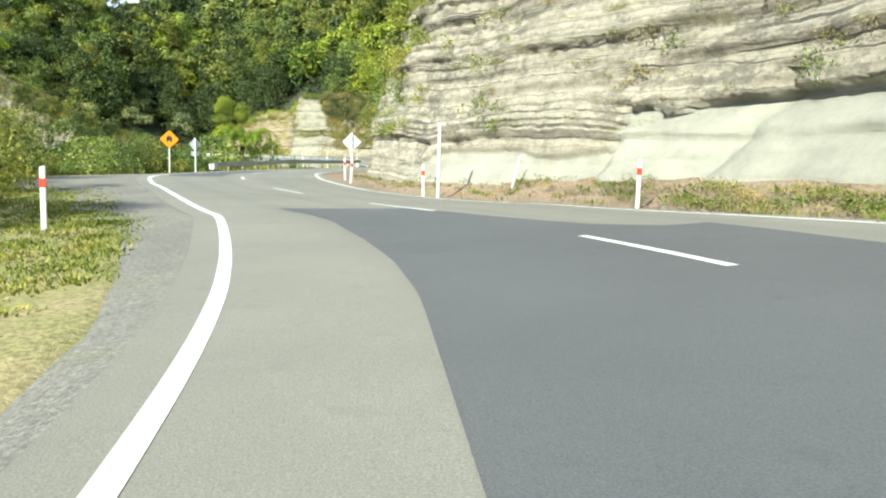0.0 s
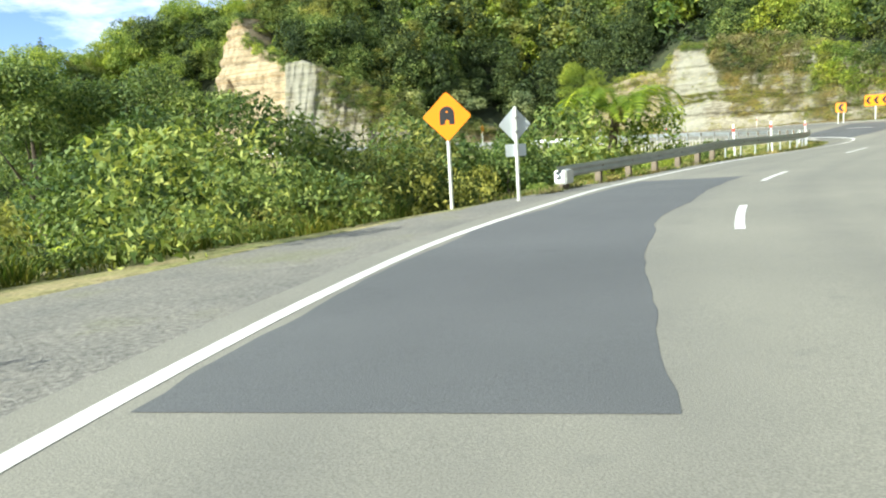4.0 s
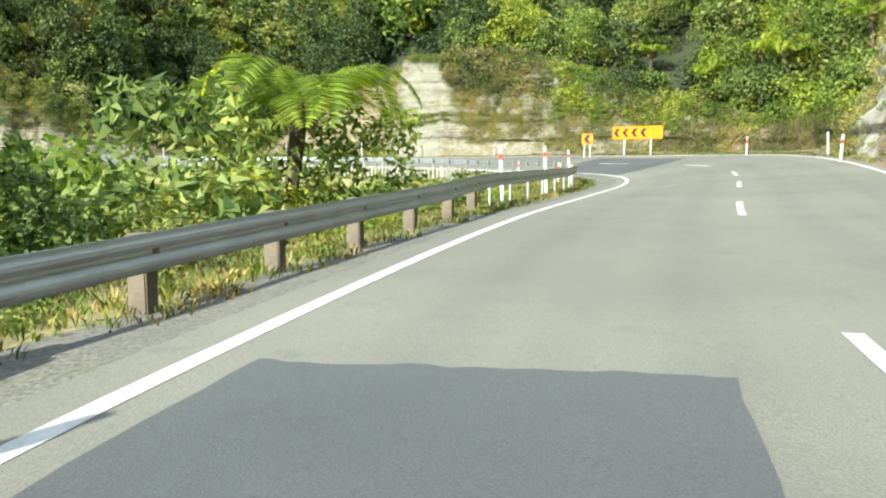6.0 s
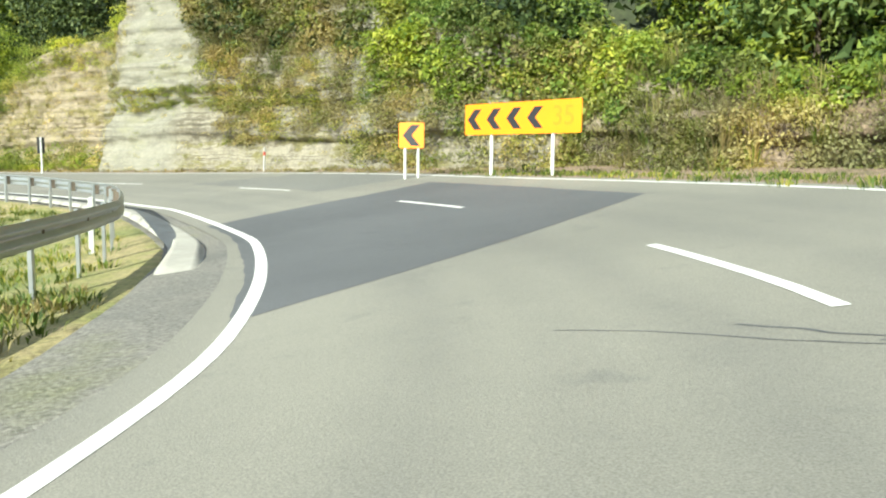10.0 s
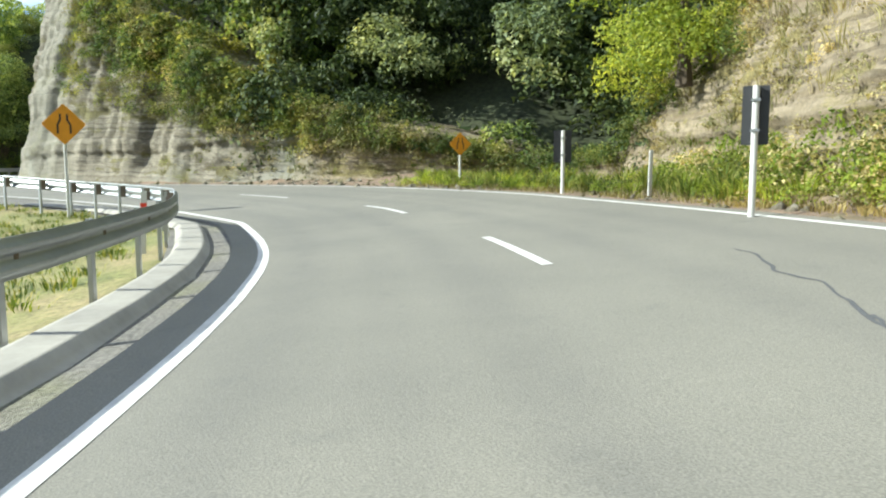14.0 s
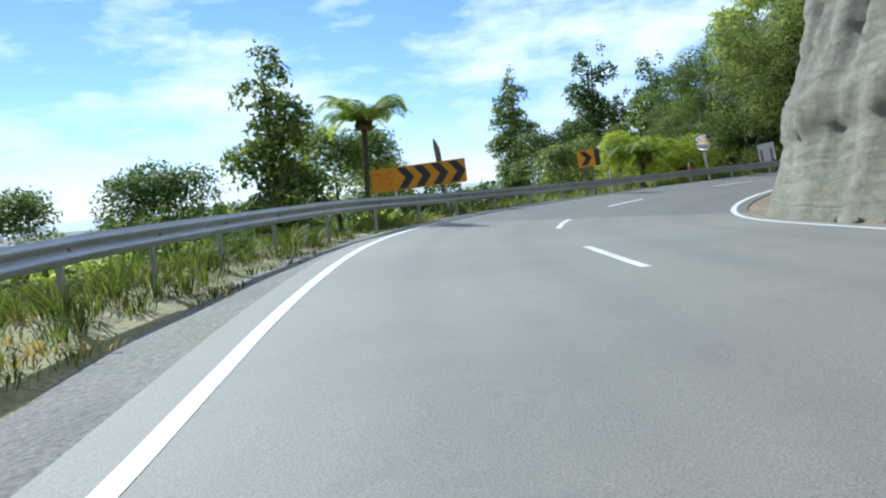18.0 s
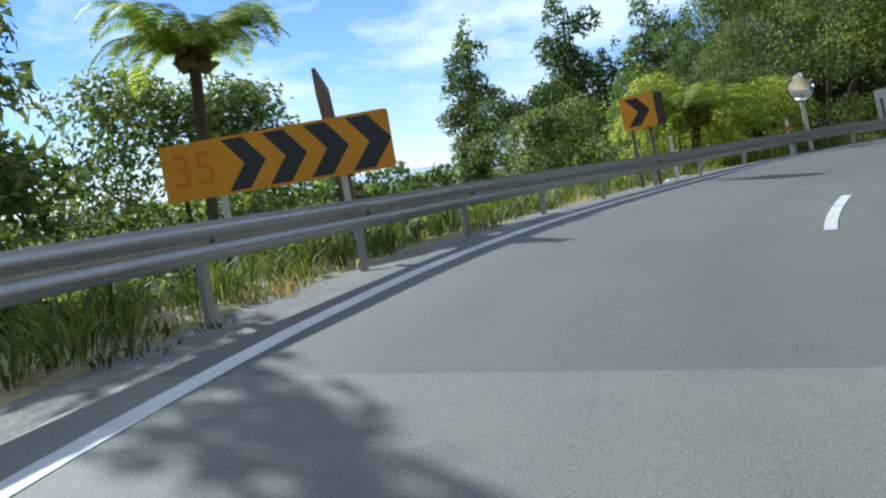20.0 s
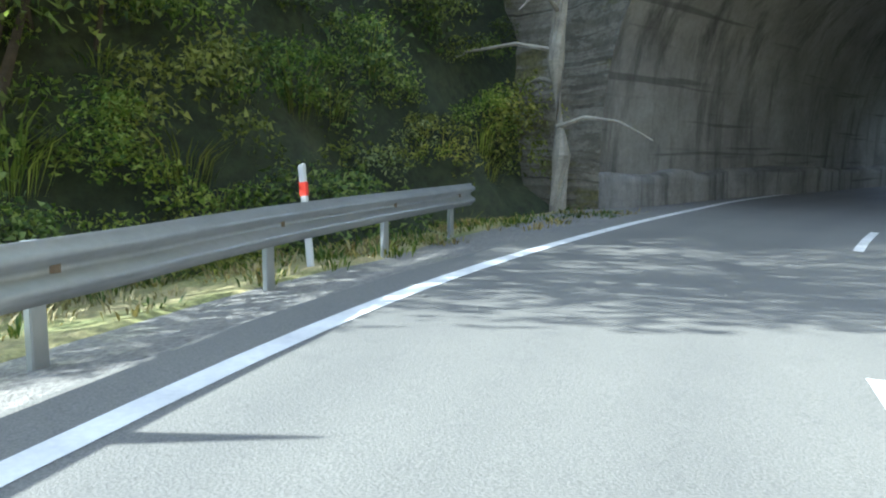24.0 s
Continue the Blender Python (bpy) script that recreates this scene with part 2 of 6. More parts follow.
M_EARTH = ground_mat("dry_earth", [(0.30, (0.110, 0.104, 0.044)), (0.43, (0.190, 0.136, 0.090)), (0.56, (0.235, 0.168, 0.115)), (0.68, (0.160, 0.150, 0.062))], 0.6, 12.0, 0.45, 0.9)
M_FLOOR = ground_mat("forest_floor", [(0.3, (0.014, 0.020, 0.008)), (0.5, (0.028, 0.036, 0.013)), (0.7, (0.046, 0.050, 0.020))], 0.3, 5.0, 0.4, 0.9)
M_ROCK = rock_mat("pale_sandstone", (0.425, 0.385, 0.300), (0.265, 0.235, 0.178), (0.055, 0.051, 0.043), (0.110, 0.102, 0.040), -0.01, 1.25, 0.85)
M_BLUFF = rock_mat("ochre_sandstone", (0.448, 0.368, 0.248), (0.336, 0.240, 0.128), (0.160, 0.124, 0.080), (0.136, 0.128, 0.048), -0.06, 0.6)
M_ROCK_B = rock_mat("weathered_sandstone", (0.335, 0.305, 0.232), (0.215, 0.188, 0.132), (0.080, 0.069, 0.048), (0.120, 0.108, 0.036), 0.07, 1.0, 0.85)
M_ROCK_E = rock_mat("earthy_rock", (0.36, 0.28, 0.20), (0.22, 0.155, 0.095), (0.10, 0.072, 0.045), (0.15, 0.125, 0.05), 0.05)
M_ROCK_T = rock_mat("tan_crumbling_rock", (0.370, 0.310, 0.215), (0.250, 0.200, 0.125), (0.110, 0.088, 0.055), (0.150, 0.128, 0.045), 0.06, 1.0, 0.5)
M_LEAF = leaf_mat("bush_leaf", (0.066, 0.115, 0.028), (0.20, 0.265, 0.065), (0.38, 0.42, 0.13), 0.45)
M_LEAF_D = leaf_mat("dark_leaf", (0.042, 0.074, 0.024), (0.120, 0.168, 0.054), (0.26, 0.30, 0.11), 0.35)
M_LEAF_Y = leaf_mat("yellow_leaf", (0.110, 0.155, 0.026), (0.265, 0.320, 0.058), (0.38, 0.40, 0.09), 0.45)
# Near-black leaf: the forest's deep shade is put into its colour.
M_LEAF_K = leaf_mat("shade_dark_leaf", (0.014, 0.026, 0.011), (0.042, 0.064, 0.022), (0.12, 0.15, 0.06), 0.2)
M_LEAF_G = leaf_mat("grey_green_leaf", (0.09, 0.12, 0.065), (0.20, 0.24, 0.13), (0.34, 0.37, 0.22), 0.3)
M_LEAF_O = leaf_mat("olive_leaf", (0.080, 0.095, 0.030), (0.185, 0.200, 0.062), (0.32, 0.32, 0.11), 0.42)
M_FERN = leaf_mat("fern_frond", (0.10, 0.155, 0.020), (0.22, 0.29, 0.035), (0.36, 0.40, 0.06), 0.45)
M_DRY = leaf_mat("dry_grass_blade", (0.14, 0.115, 0.060), (0.27, 0.225, 0.125), (0.25, 0.225, 0.10), 0.3)
M_STRAW = leaf_mat("straw_blade", (0.22, 0.19, 0.10), (0.39, 0.335, 0.185), (0.47, 0.42, 0.24), 0.3)
M_GRASS = leaf_mat("grass_blade", (0.05, 0.085, 0.02), (0.12, 0.16, 0.035), (0.26, 0.24, 0.08), 0.3)
M_BARK = plain("bark", (0.085, 0.065, 0.045), 0.95, vary=0.4, scale=5.0, bumps=0.8)
M_STEEL = plain("galvanised_steel", (0.42, 0.44, 0.45), 0.42, 0.75, vary=0.14, scale=2.0)
M_TIMBER = plain("weathered_timber", (0.15, 0.12, 0.09), 0.9, vary=0.3, scale=4.0, bumps=0.6)
M_WHITE = plain("white_plastic", (0.56, 0.56, 0.53), 0.5, vary=0.06)
M_RED = plain("red_reflector", (0.62, 0.05, 0.03), 0.35, vary=0.08)
M_ORANGE_W = plain("weathered_orange", (0.70, 0.29, 0.010), 0.5, vary=0.12, scale=2.0, bumps=0.05)
M_ORANGE = plain("orange_sheeting", (0.82, 0.235, 0.004), 0.45, vary=0.05, scale=2.0, bumps=0.03)
M_NUMBER = plain("faded_orange_print", (0.66, 0.19, 0.006), 0.5, vary=0.05)
M_BLACK = plain("black_paint", (0.018, 0.018, 0.02), 0.5)
M_ALU = plain("sheet_aluminium", (0.62, 0.66, 0.68), 0.5, 0.35, vary=0.08, scale=2.0)
def lining_build(n, l, p):
    """Sprayed concrete: grey patches, dark water streaks and level pour lines."""
    full = obj_co(n, l)
    streak = noise_tex(n, l, obj_co(n, l, (1.0, 1.0, 0.10)), 1.1, 6.0, 0.7)
    broad, grain = noise_tex(n, l, full, 0.5, 6.0, 0.65), noise_tex(n, l, full, 7.0, 8.0, 0.75)
    lines = noise_tex(n, l, obj_co(n, l, (0.03, 0.03, 1.0)), 3.2, 3.0, 0.6)
    c = ramp(n, l, broad, [(0.3, (0.17, 0.162, 0.142)), (0.5, (0.25, 0.24, 0.21)), (0.7, (0.33, 0.315, 0.275))])
    c = mix(n, l, ramp(n, l, streak, grey((0.50, 0.0), (0.66, 0.75))), c, (0.055, 0.052, 0.046))
    c = mix(n, l, ramp(n, l, lines, grey((0.36, 0.6), (0.41, 0.0))), c, (0.07, 0.066, 0.058))
    l.new(mix(n, l, 1.0, c, ramp(n, l, grain, grey((0.3, 0.8), (0.7, 1.15))), "MULTIPLY"), p.inputs["Base Color"])
    p.inputs["Roughness"].default_value = 0.92
    bump(n, l, p, math_node(n, l, "ADD", grain, lines), 0.6, 0.05)


M_LINING = mat("sprayed_concrete", lining_build)
M_PALEBARK = plain("pale_bark", (0.30, 0.27, 0.21), 0.9, vary=0.45, scale=3.0, bumps=0.8)
M_CONC = plain("concrete", (0.320, 0.304, 0.264), 0.88, vary=0.2, scale=1.2, bumps=0.5)
M_DARKPLATE = plain("dark_plate", (0.035, 0.037, 0.04), 0.6)


# Glossy surface that mirrors the sky to imitate bright distant haze.
def haze_sheet_build(n, l, p):
    p.inputs["Base Color"].default_value = (0.05, 0.07, 0.08, 1)
    p.inputs["Roughness"].default_value = 0.12
    bump(n, l, p, noise_tex(n, l, obj_co(n, l), 0.6, 4.0), 0.15, 0.1)


M_HAZE_SHEET = mat("haze_sheet", haze_sheet_build)


def mirror_build(n, l, p):
    p.inputs["Base Color"].default_value = (0.9, 0.91, 0.92, 1)
    p.inputs["Metallic"].default_value, p.inputs["Roughness"].default_value = 1.0, 0.03


M_MIRROR = mat("convex_mirror", mirror_build)


# ---------------------------------------------------------------- mesh helpers
def mesh_of(name, bm, material):
    me = bpy.data.meshes.new(name)
    bm.to_mesh(me)
    bm.free()
    me.materials.append(material)
    return me


def part(name, bm, material, parent=None, label=""):
    ob = new(name, mesh_of(name, bm, material))
    if parent is not None:
        ob.parent = parent
    return tagged(ob, label)


def raw(name, verts, faces, material, parent=None, label="", smooth=False):
    """One mesh object from arrays."""
    me = bpy.data.meshes.new(name)
    verts, faces = np.asarray(verts, dtype=np.float32), np.asarray(faces, dtype=np.int32)
    k = faces.shape[1]
    me.vertices.add(len(verts))
    me.vertices.foreach_set("co", verts.ravel())
    me.loops.add(faces.size)
    me.loops.foreach_set("vertex_index", faces.ravel())
    me.polygons.add(len(faces))
    me.polygons.foreach_set("loop_start", np.arange(0, faces.size, k, dtype=np.int32))
    if smooth:
        me.polygons.foreach_set("use_smooth", np.ones(len(faces), dtype=bool))
    me.update(calc_edges=True)
    me.validate()
    me.materials.append(material)
    ob = new(name, me)
    if parent is not None:
        ob.parent = parent
    return tagged(ob, label)


def empty(name, m, label, category, group=""):
    ob = new(name)
    ob.empty_display_size = 0.1
    ob.matrix_world = m
    return tagged(ob, label, category, group)


def box(size, at=(0, 0, 0), bevel=0.0, turn=(0, 0, 0)):
    bm = bmesh.new()
    bmesh.ops.create_cube(bm, size=1.0)
    bmesh.ops.scale(bm, vec=size, verts=bm.verts)
    if bevel:
        bmesh.ops.bevel(bm, geom=bm.edges[:], offset=bevel, segments=2, affect="EDGES")
    bmesh.ops.transform(bm, matrix=pose(*at, *turn), verts=bm.verts)
    return bm


def tube(r0, r1, z0, z1, at=(0, 0), seg=14, cap_round=0.0):
    bm = bmesh.new()
    bmesh.ops.create_cone(bm, cap_ends=True, segments=seg, radius1=r0, radius2=r1, depth=z1 - z0)
    bmesh.ops.translate(bm, vec=(at[0], at[1], (z0 + z1) / 2), verts=bm.verts)
    if cap_round:
        top = [e for e in bm.edges if all(v.co.z > z1 - 1e-4 for v in e.verts)]
        bmesh.ops.bevel(bm, geom=top, offset=cap_round, segments=2, affect="EDGES")
    return bm


def plate(outline, thick, m=None, bevel=0.0):
    """A flat plate standing in the xz plane, its front at y = 0, its back at y = thick."""
    bm = bmesh.new()
    f = bm.faces.new([bm.verts.new((x, 0, z)) for x, z in outline])
    top = bmesh.ops.extrude_face_region(bm, geom=[f])
    bmesh.ops.translate(bm, vec=(0, thick, 0), verts=[v for v in top["geom"] if isinstance(v, bmesh.types.BMVert)])
    bmesh.ops.recalc_face_normals(bm, faces=bm.faces[:])
    if m is not None:
        bmesh.ops.transform(bm, matrix=m, verts=bm.verts)
    return bm


def rounded(w, h, r, k=5):
    pts = []
    for cx, cz, a0 in ((w / 2 - r, h / 2 - r, 0), (-w / 2 + r, h / 2 - r, 90), (-w / 2 + r, -h / 2 + r, 180), (w / 2 - r, -h / 2 + r, 270)):
        for i in range(k + 1):
            a = radians(a0 + 90 * i / k)
            pts.append((cx + r * math.cos(a), cz + r * math.sin(a)))
    return pts


# ---------------------------------------------------------------- the road's line
CL = [(1.0, -60), (1.6, -25), (1.9, -8), (1.7, 0), (1.1, 8), (-0.43, 14.9), (-1.7, 17.7), (-4.65, 23.8), (-6.0, 26.5), (-8.4, 32.5),
      (-9.7, 38), (-10.1, 42), (-10.05, 46.5), (-9.7, 50), (-7.9, 58.6), (-5.86, 67), (-3.95, 76), (-3.3, 82.5), (-3.75, 86.6),
      (-5.1, 91.4), (-6.4, 94.4), (-9.77, 100.4), (-11.8, 102.8), (-16.9, 107.0), (-26.4, 111.8), (-32.8, 113.8), (-36.0, 114.2),
      (-42, 113.5), (-47.8, 111.3), (-50.6, 110.0), (-57.3, 106.5), (-64.1, 103.8), (-70.6, 102.8), (-76.6, 103.3), (-81.8, 104.7),
      (-85.6, 106.9), (-89.3, 110.9), (-92.2, 116.0), (-94.6, 121.5), (-97, 128), (-101, 142), (-106, 165)]


def spline(points, step=0.5):
    """A smooth line through the points, in even steps, with its arc length measured from the fourth point."""
    p = np.array(points, dtype=float)
    p = np.vstack([2 * p[0] - p[1], p, 2 * p[-1] - p[-2]])
    out = []
    for i in range(1, len(p) - 2):
        t = np.linspace(0, 1, 40, endpoint=False)[:, None]
        a, b, c, d = p[i - 1], p[i], p[i + 1], p[i + 2]
        out.append(0.5 * (2 * b + (c - a) * t + (2 * a - 5 * b + 4 * c - d) * t ** 2 + (-a + 3 * b - 3 * c + d) * t ** 3))
    q = np.vstack(out + [p[-2:-1]])
    for _ in range(30):
        q[1:-1] = 0.25 * q[:-2] + 0.5 * q[1:-1] + 0.25 * q[2:]
    s = np.r_[0, np.cumsum(np.hypot(*np.diff(q, axis=0).T))]
    s -= s[np.argmin(np.hypot(*(q - np.array(points[3])).T))]
    e = np.arange(s[0], s[-1], step)
    q = np.c_[np.interp(e, s, q[:, 0]), np.interp(e, s, q[:, 1])]
    return e, q


RS, RQ = spline(CL)
RT = np.gradient(RQ, axis=0)
RT /= np.hypot(RT[:, 0], RT[:, 1])[:, None]


def lerp(s, table):
    return np.interp(s, [a for a, _ in table], [b for _, b in table])


def glide(s, table, r=5.0):
    """The table's value at s, rounded off over r metres each way."""
    s = np.asarray(s, dtype=float)
    return sum(w * lerp(s + k * r, table) for k, w in ((-1, 0.1), (-0.6, 0.2), (-0.2, 0.2), (0.2, 0.2), (0.6, 0.2), (1, 0.1)))


# the painted lines as offsets from the guide line, the height of the centre line and the crossfall, every six metres
KNOTS = np.arange(0, 216, 6.0)
EDGE = list(zip(KNOTS, (-2.36, -2.98, -3.46, -3.67, -3.62, -3.52, -3.43, -3.41, -3.51, -3.68, -3.80, -3.77, -3.62, -3.41, -3.18, -2.94, -2.88, -2.96, -3.00, -2.78, -2.51, -2.63, -3.06, -3.37, -3.36, -3.29, -3.57, -4.03, -4.26, -3.80, -3.21, -3.06, -3.41, -3.89, -4.57, -5.29)))
CENTRE = list(zip(KNOTS, (1.87, 1.42, 0.84, 0.31, -0.02, -0.03, 0.14, 0.29, 0.18, -0.07, -0.13, -0.00, 0.26, 0.55, 0.83, 0.97, 0.89, 0.70, 0.58, 0.61, 0.52, 0.29, 0.13, 0.14, 0.43, 0.64, 0.27, -0.33, -0.67, -0.38, -0.06, -0.15, -0.54, -0.85, -1.13, -1.44)))
RIGHT = list(zip(KNOTS, (5.38, 4.80, 4.23, 3.72, 3.40, 3.37, 3.47, 3.55, 3.55, 3.52, 3.55, 3.72, 4.02, 4.33, 4.59, 4.64, 4.58, 4.49, 4.39, 4.19, 4.03, 3.93, 3.92, 3.96, 3.89, 3.71, 3.54, 3.32, 3.19, 3.19, 3.23, 3.17, 2.98, 2.70, 2.40, 2.08)))
Z_MID = list(zip(KNOTS, (0.50, 0.36, 0.20, 0.05, -0.01, 0.03, 0.05, 0.02, -0.04, -0.03, 0.02, 0.10, 0.18, 0.27, 0.41, 0.46, 0.39, 0.32, 0.30, 0.25, 0.20, 0.16, 0.14, 0.15, 0.17, 0.18, 0.15, 0.10, 0.04, 0.07, 0.11, 0.11, 0.12, 0.10, 0.08, 0.05)))
CROSSFALL = list(zip(KNOTS, (0.123, 0.102, 0.060, 0.011, -0.026, -0.019, 0.008, 0.031, 0.034, 0.029, 0.035, 0.057, 0.087, 0.113, 0.137, 0.141, 0.131, 0.129, 0.130, 0.112, 0.096, 0.080, 0.067, 0.065, 0.053, 0.036, 0.020, -0.014, -0.046, -0.044, -0.022, -0.034, -0.044, -0.038, -0.032, -0.037)))


def road_z(s, d):
    """The height of the seal; beyond its edges the shoulder runs on level."""
    k = glide(s, CROSSFALL)
    return glide(s, Z_MID) + k * (np.clip(d, glide(s, EDGE) - 0.3, glide(s, RIGHT) + 0.6) - glide(s, CENTRE))


def seal_left(s):
    return glide(s, EDGE) - 0.45


def seal_right(s):
    return glide(s, RIGHT) + 0.32


def road_xy(s, d):
    """The plan point d metres to the right of the centre line at s."""
    s, d = np.asarray(s, dtype=float), np.asarray(d, dtype=float)
    x, y = np.interp(s, RS, RQ[:, 0]), np.interp(s, RS, RQ[:, 1])
    tx, ty = np.interp(s, RS, RT[:, 0]), np.interp(s, RS, RT[:, 1])
    k = np.hypot(tx, ty)
    return x + d * ty / k, y - d * tx / k


def near_road(x, y):
    """s and d of plan points."""
    x, y = np.ravel(x), np.ravel(y)
    s, d = np.empty(len(x)), np.empty(len(x))
    for i in range(0, len(x), 4000):
        dx, dy = x[i:i + 4000, None] - RQ[None, :, 0], y[i:i + 4000, None] - RQ[None, :, 1]
        k = np.argmin(dx * dx + dy * dy, axis=1)
        r = np.arange(len(k))
        side = dx[r, k] * RT[k, 1] - dy[r, k] * RT[k, 0]
        s[i:i + 4000], d[i:i + 4000] = RS[k], np.sign(side) * np.hypot(dx[r, k], dy[r, k])
    return s, d


def loft(name, s_list, d_of, z_of, cols, material, parent=None, label="", smooth=True):
    """A sheet along the road: cols columns, whose offset and height are functions of (s, u), u from 0 to 1."""
    s = np.asarray(s_list, dtype=float)
    S, U = np.meshgrid(s, np.linspace(0, 1, cols), indexing="ij")
    D = d_of(S, U)
    X, Y = road_xy(S, D)
    Z = z_of(S, U, D)
    n, m = S.shape
    idx = np.arange(n * m).reshape(n, m)
    f = np.stack([idx[:-1, :-1], idx[:-1, 1:], idx[1:, 1:], idx[1:, :-1]], -1).reshape(-1, 4)[:, ::-1]
    return raw(name, np.stack([X, Y, Z], -1).reshape(-1, 3), f, material, parent, label, smooth)


def point_values(ob, name, values):
    a = ob.data.attributes.new(name, "FLOAT", "POINT")
    a.data.foreach_set("value", np.asarray(values, dtype=np.float32).ravel())


def fbm(x, y, z=0.0, octaves=4, seed=0.0):
    """Smooth noise on arrays, about -1 to 1, from sines of mixed direction."""
    out, amp, f = 0.0, 1.0, 1.0
    for o in range(octaves):
        a = seed * 1.7 + o * 2.3
        out = out + amp * (np.sin(f * (x * math.cos(a) + y * math.sin(a)) + 1.3 * np.sin(f * 0.7 * (y * math.cos(a) - x * math.sin(a)) + a) + f * z * 1.1 + seed)
                           * np.cos(f * 0.83 * (x * math.sin(a + 1) + y * math.cos(a + 1)) + f * z * 0.6 + 2.1 * o))
        amp *= 0.55
        f *= 1.93
    return out * 0.6


# ---------------------------------------------------------------- the lie of the land
BASE = [(-60, 7.5), (0, 7.8), (8, 7.4), (18, 6.4), (26, 4.9), (36, 5.2), (45, 8.0), (60, 8.0), (70, 5.8), (75, 4.9), (84, 5.4), (86.5, 9.5), (92, 9.5), (99, 9.2), (103.5, 8.8),
        (105.5, 6.2), (108, 5.4), (123.3, 4.6), (124.5, 5.8), (128, 6.0), (131.5, 6.9), (134, 8.2), (136, 9.2), (139, 8.2), (141.5, 6.4), (145, 5.0), (150, 4.3), (158, 4.2), (163.5, 3.4), (166.8, 3.35), (168.5, 5.8), (175, 6.6), (182, 6.0), (196, 5.2), (220, 5.0)]
CLIFF = [(-60, 14), (10, 15), (26, 11), (38, 8), (48, 3.0), (64, 3.5), (70, 8.5), (84, 9.5), (86.5, 2.4), (96, 2.6), (104, 4.0), (108, 6.5), (113, 8.6), (123.3, 9.0), (124.5, 7.0), (128, 6.8), (131.5, 6.0), (134, 4.2), (136, 1.3),
         (139.5, 1.1), (141.5, 2.4), (148, 3.6), (153, 7.0), (158, 9.5), (164, 12.0), (168, 12.0), (172, 13.5), (178, 15.0), (182, 19.0), (188, 19.0), (192, 15.0), (197, 11.5), (202, 9.0), (220, 9.0)]
RAIL = [(50, -5.0), (56, -4.9), (61, -4.85), (66, -5.3), (75, -5.15), (80, -5.3), (84, -5.5), (88, -5.5), (94, -5.1), (104, -4.55), (113, -4.28), (118, -3.97), (122, -3.87), (127, -4.02), (132, -4.35), (138, -4.8), (146, -5.5), (152, -5.9), (158, -6.1), (164, -5.75), (170, -4.95), (174, -4.55), (180, -4.05), (188, -3.95), (192, -4.3), (194, -4.75), (196, -5.2), (198.2, -5.78)]
FLARE = 0.22


def mound(s, d):
    """A low grassy mound between the first verge and the valley."""
    return np.clip((s - 9) / 8, 0, 1) * np.clip((40 - s) / 9, 0, 1) * np.clip((-d - 7.5) / 6, 0, 1) * np.clip((24 + d) / 6, 0, 1)


def land(x, y):
    shape = np.shape(x)
    s, d = near_road(x, y)
    xf, yf = np.ravel(x), np.ravel(y)
    b, c = lerp(s, BASE), lerp(s, CLIFF)
    foot = b + FLARE * c + 2.4
    up = np.clip(d - foot - 1.0, 0, None)
    right = road_z(s, 4.0 + 0 * s) - 0.5 + np.clip((d - foot) / 2.0, 0, 1) * (c - 0.3) + np.minimum(up * 0.66, 30 + 3 * fbm(xf * 0.04, yf * 0.04)) + np.clip(up / 12, 0, 1) * 1.2 * fbm(xf * 0.11, yf * 0.11, seed=2)
    fall = lerp(s, [(-60, 0.03), (6, 0.05), (16, 0.2), (34, 0.24), (46, 0.34), (90, 0.26), (150, 0.30), (180, 0.35)])
    shoulder = lerp(s, [(-60, 5.5), (6, 5.2), (18, 8.6), (34, 8.0), (46, 6.0), (220, 5.8)])
    left = -0.7 - np.minimum(np.clip(-d - shoulder, 0, None) * fall, 4.5) + np.clip(-d - shoulder, 0, 4) / 4 * 0.35 * fbm(xf * 0.5, yf * 0.5, seed=4)
    left = left + 2.6 * mound(s, d)
    wall = np.clip((s - 189) / 9, 0, 1) * np.clip((232 - s) / 4, 0, 1) * np.clip((-d - 8.0) / 5, 0, 1) * np.clip((40 + d) / 10, 0, 1)
    left = left + wall * 17
    z = np.where(d > 0, right, left)
    return np.where(np.abs(d) < np.where((s > 200) & (s < 232), 7.6, 5.4), -0.75, z).reshape(shape)


# ---------------------------------------------------------------- ground, road, cliffs
def build_ground():
    xs = np.r_[-2400, -1200, -600, np.arange(-320, 201, 2.0), 500, 1200, 2400]
    ys = np.r_[-2400, -1200, -500, np.arange(-130, 281, 2.0), 600, 1200, 2400]
    X, Y = np.meshgrid(xs, ys, indexing="ij")
    Z = land(X, Y)
    far = np.clip((np.maximum(np.abs(X + 50), np.abs(Y - 70)) - 200) / 300, 0, 1)
    Z = Z * (1 - far) + far * -6.0
    idx = np.arange(X.size).reshape(X.shape)
    f = np.stack([idx[:-1, :-1], idx[1:, :-1], idx[1:, 1:], idx[:-1, 1:]], -1).reshape(-1, 4)
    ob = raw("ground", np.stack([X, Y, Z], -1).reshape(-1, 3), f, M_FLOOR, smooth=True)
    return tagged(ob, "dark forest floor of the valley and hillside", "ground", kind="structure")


ground = build_ground()
# Added reflecting sheet: stands in for the pale haze over the low ground.
water = raw("water", [(-2400, -2400, -5.6), (-172, -2400, -5.6), (-172, 2400, -5.6), (-2400, 2400, -5.6)], [(0, 1, 2, 3)], M_HAZE_SHEET)
tagged(water, "added glossy sheet reflecting the sky in place of pale haze beyond the trees", "water", kind="structure")
S_ALL = np.arange(-55, 245, 0.8)
RESEAL = int(np.searchsorted(S_ALL, 168.0))


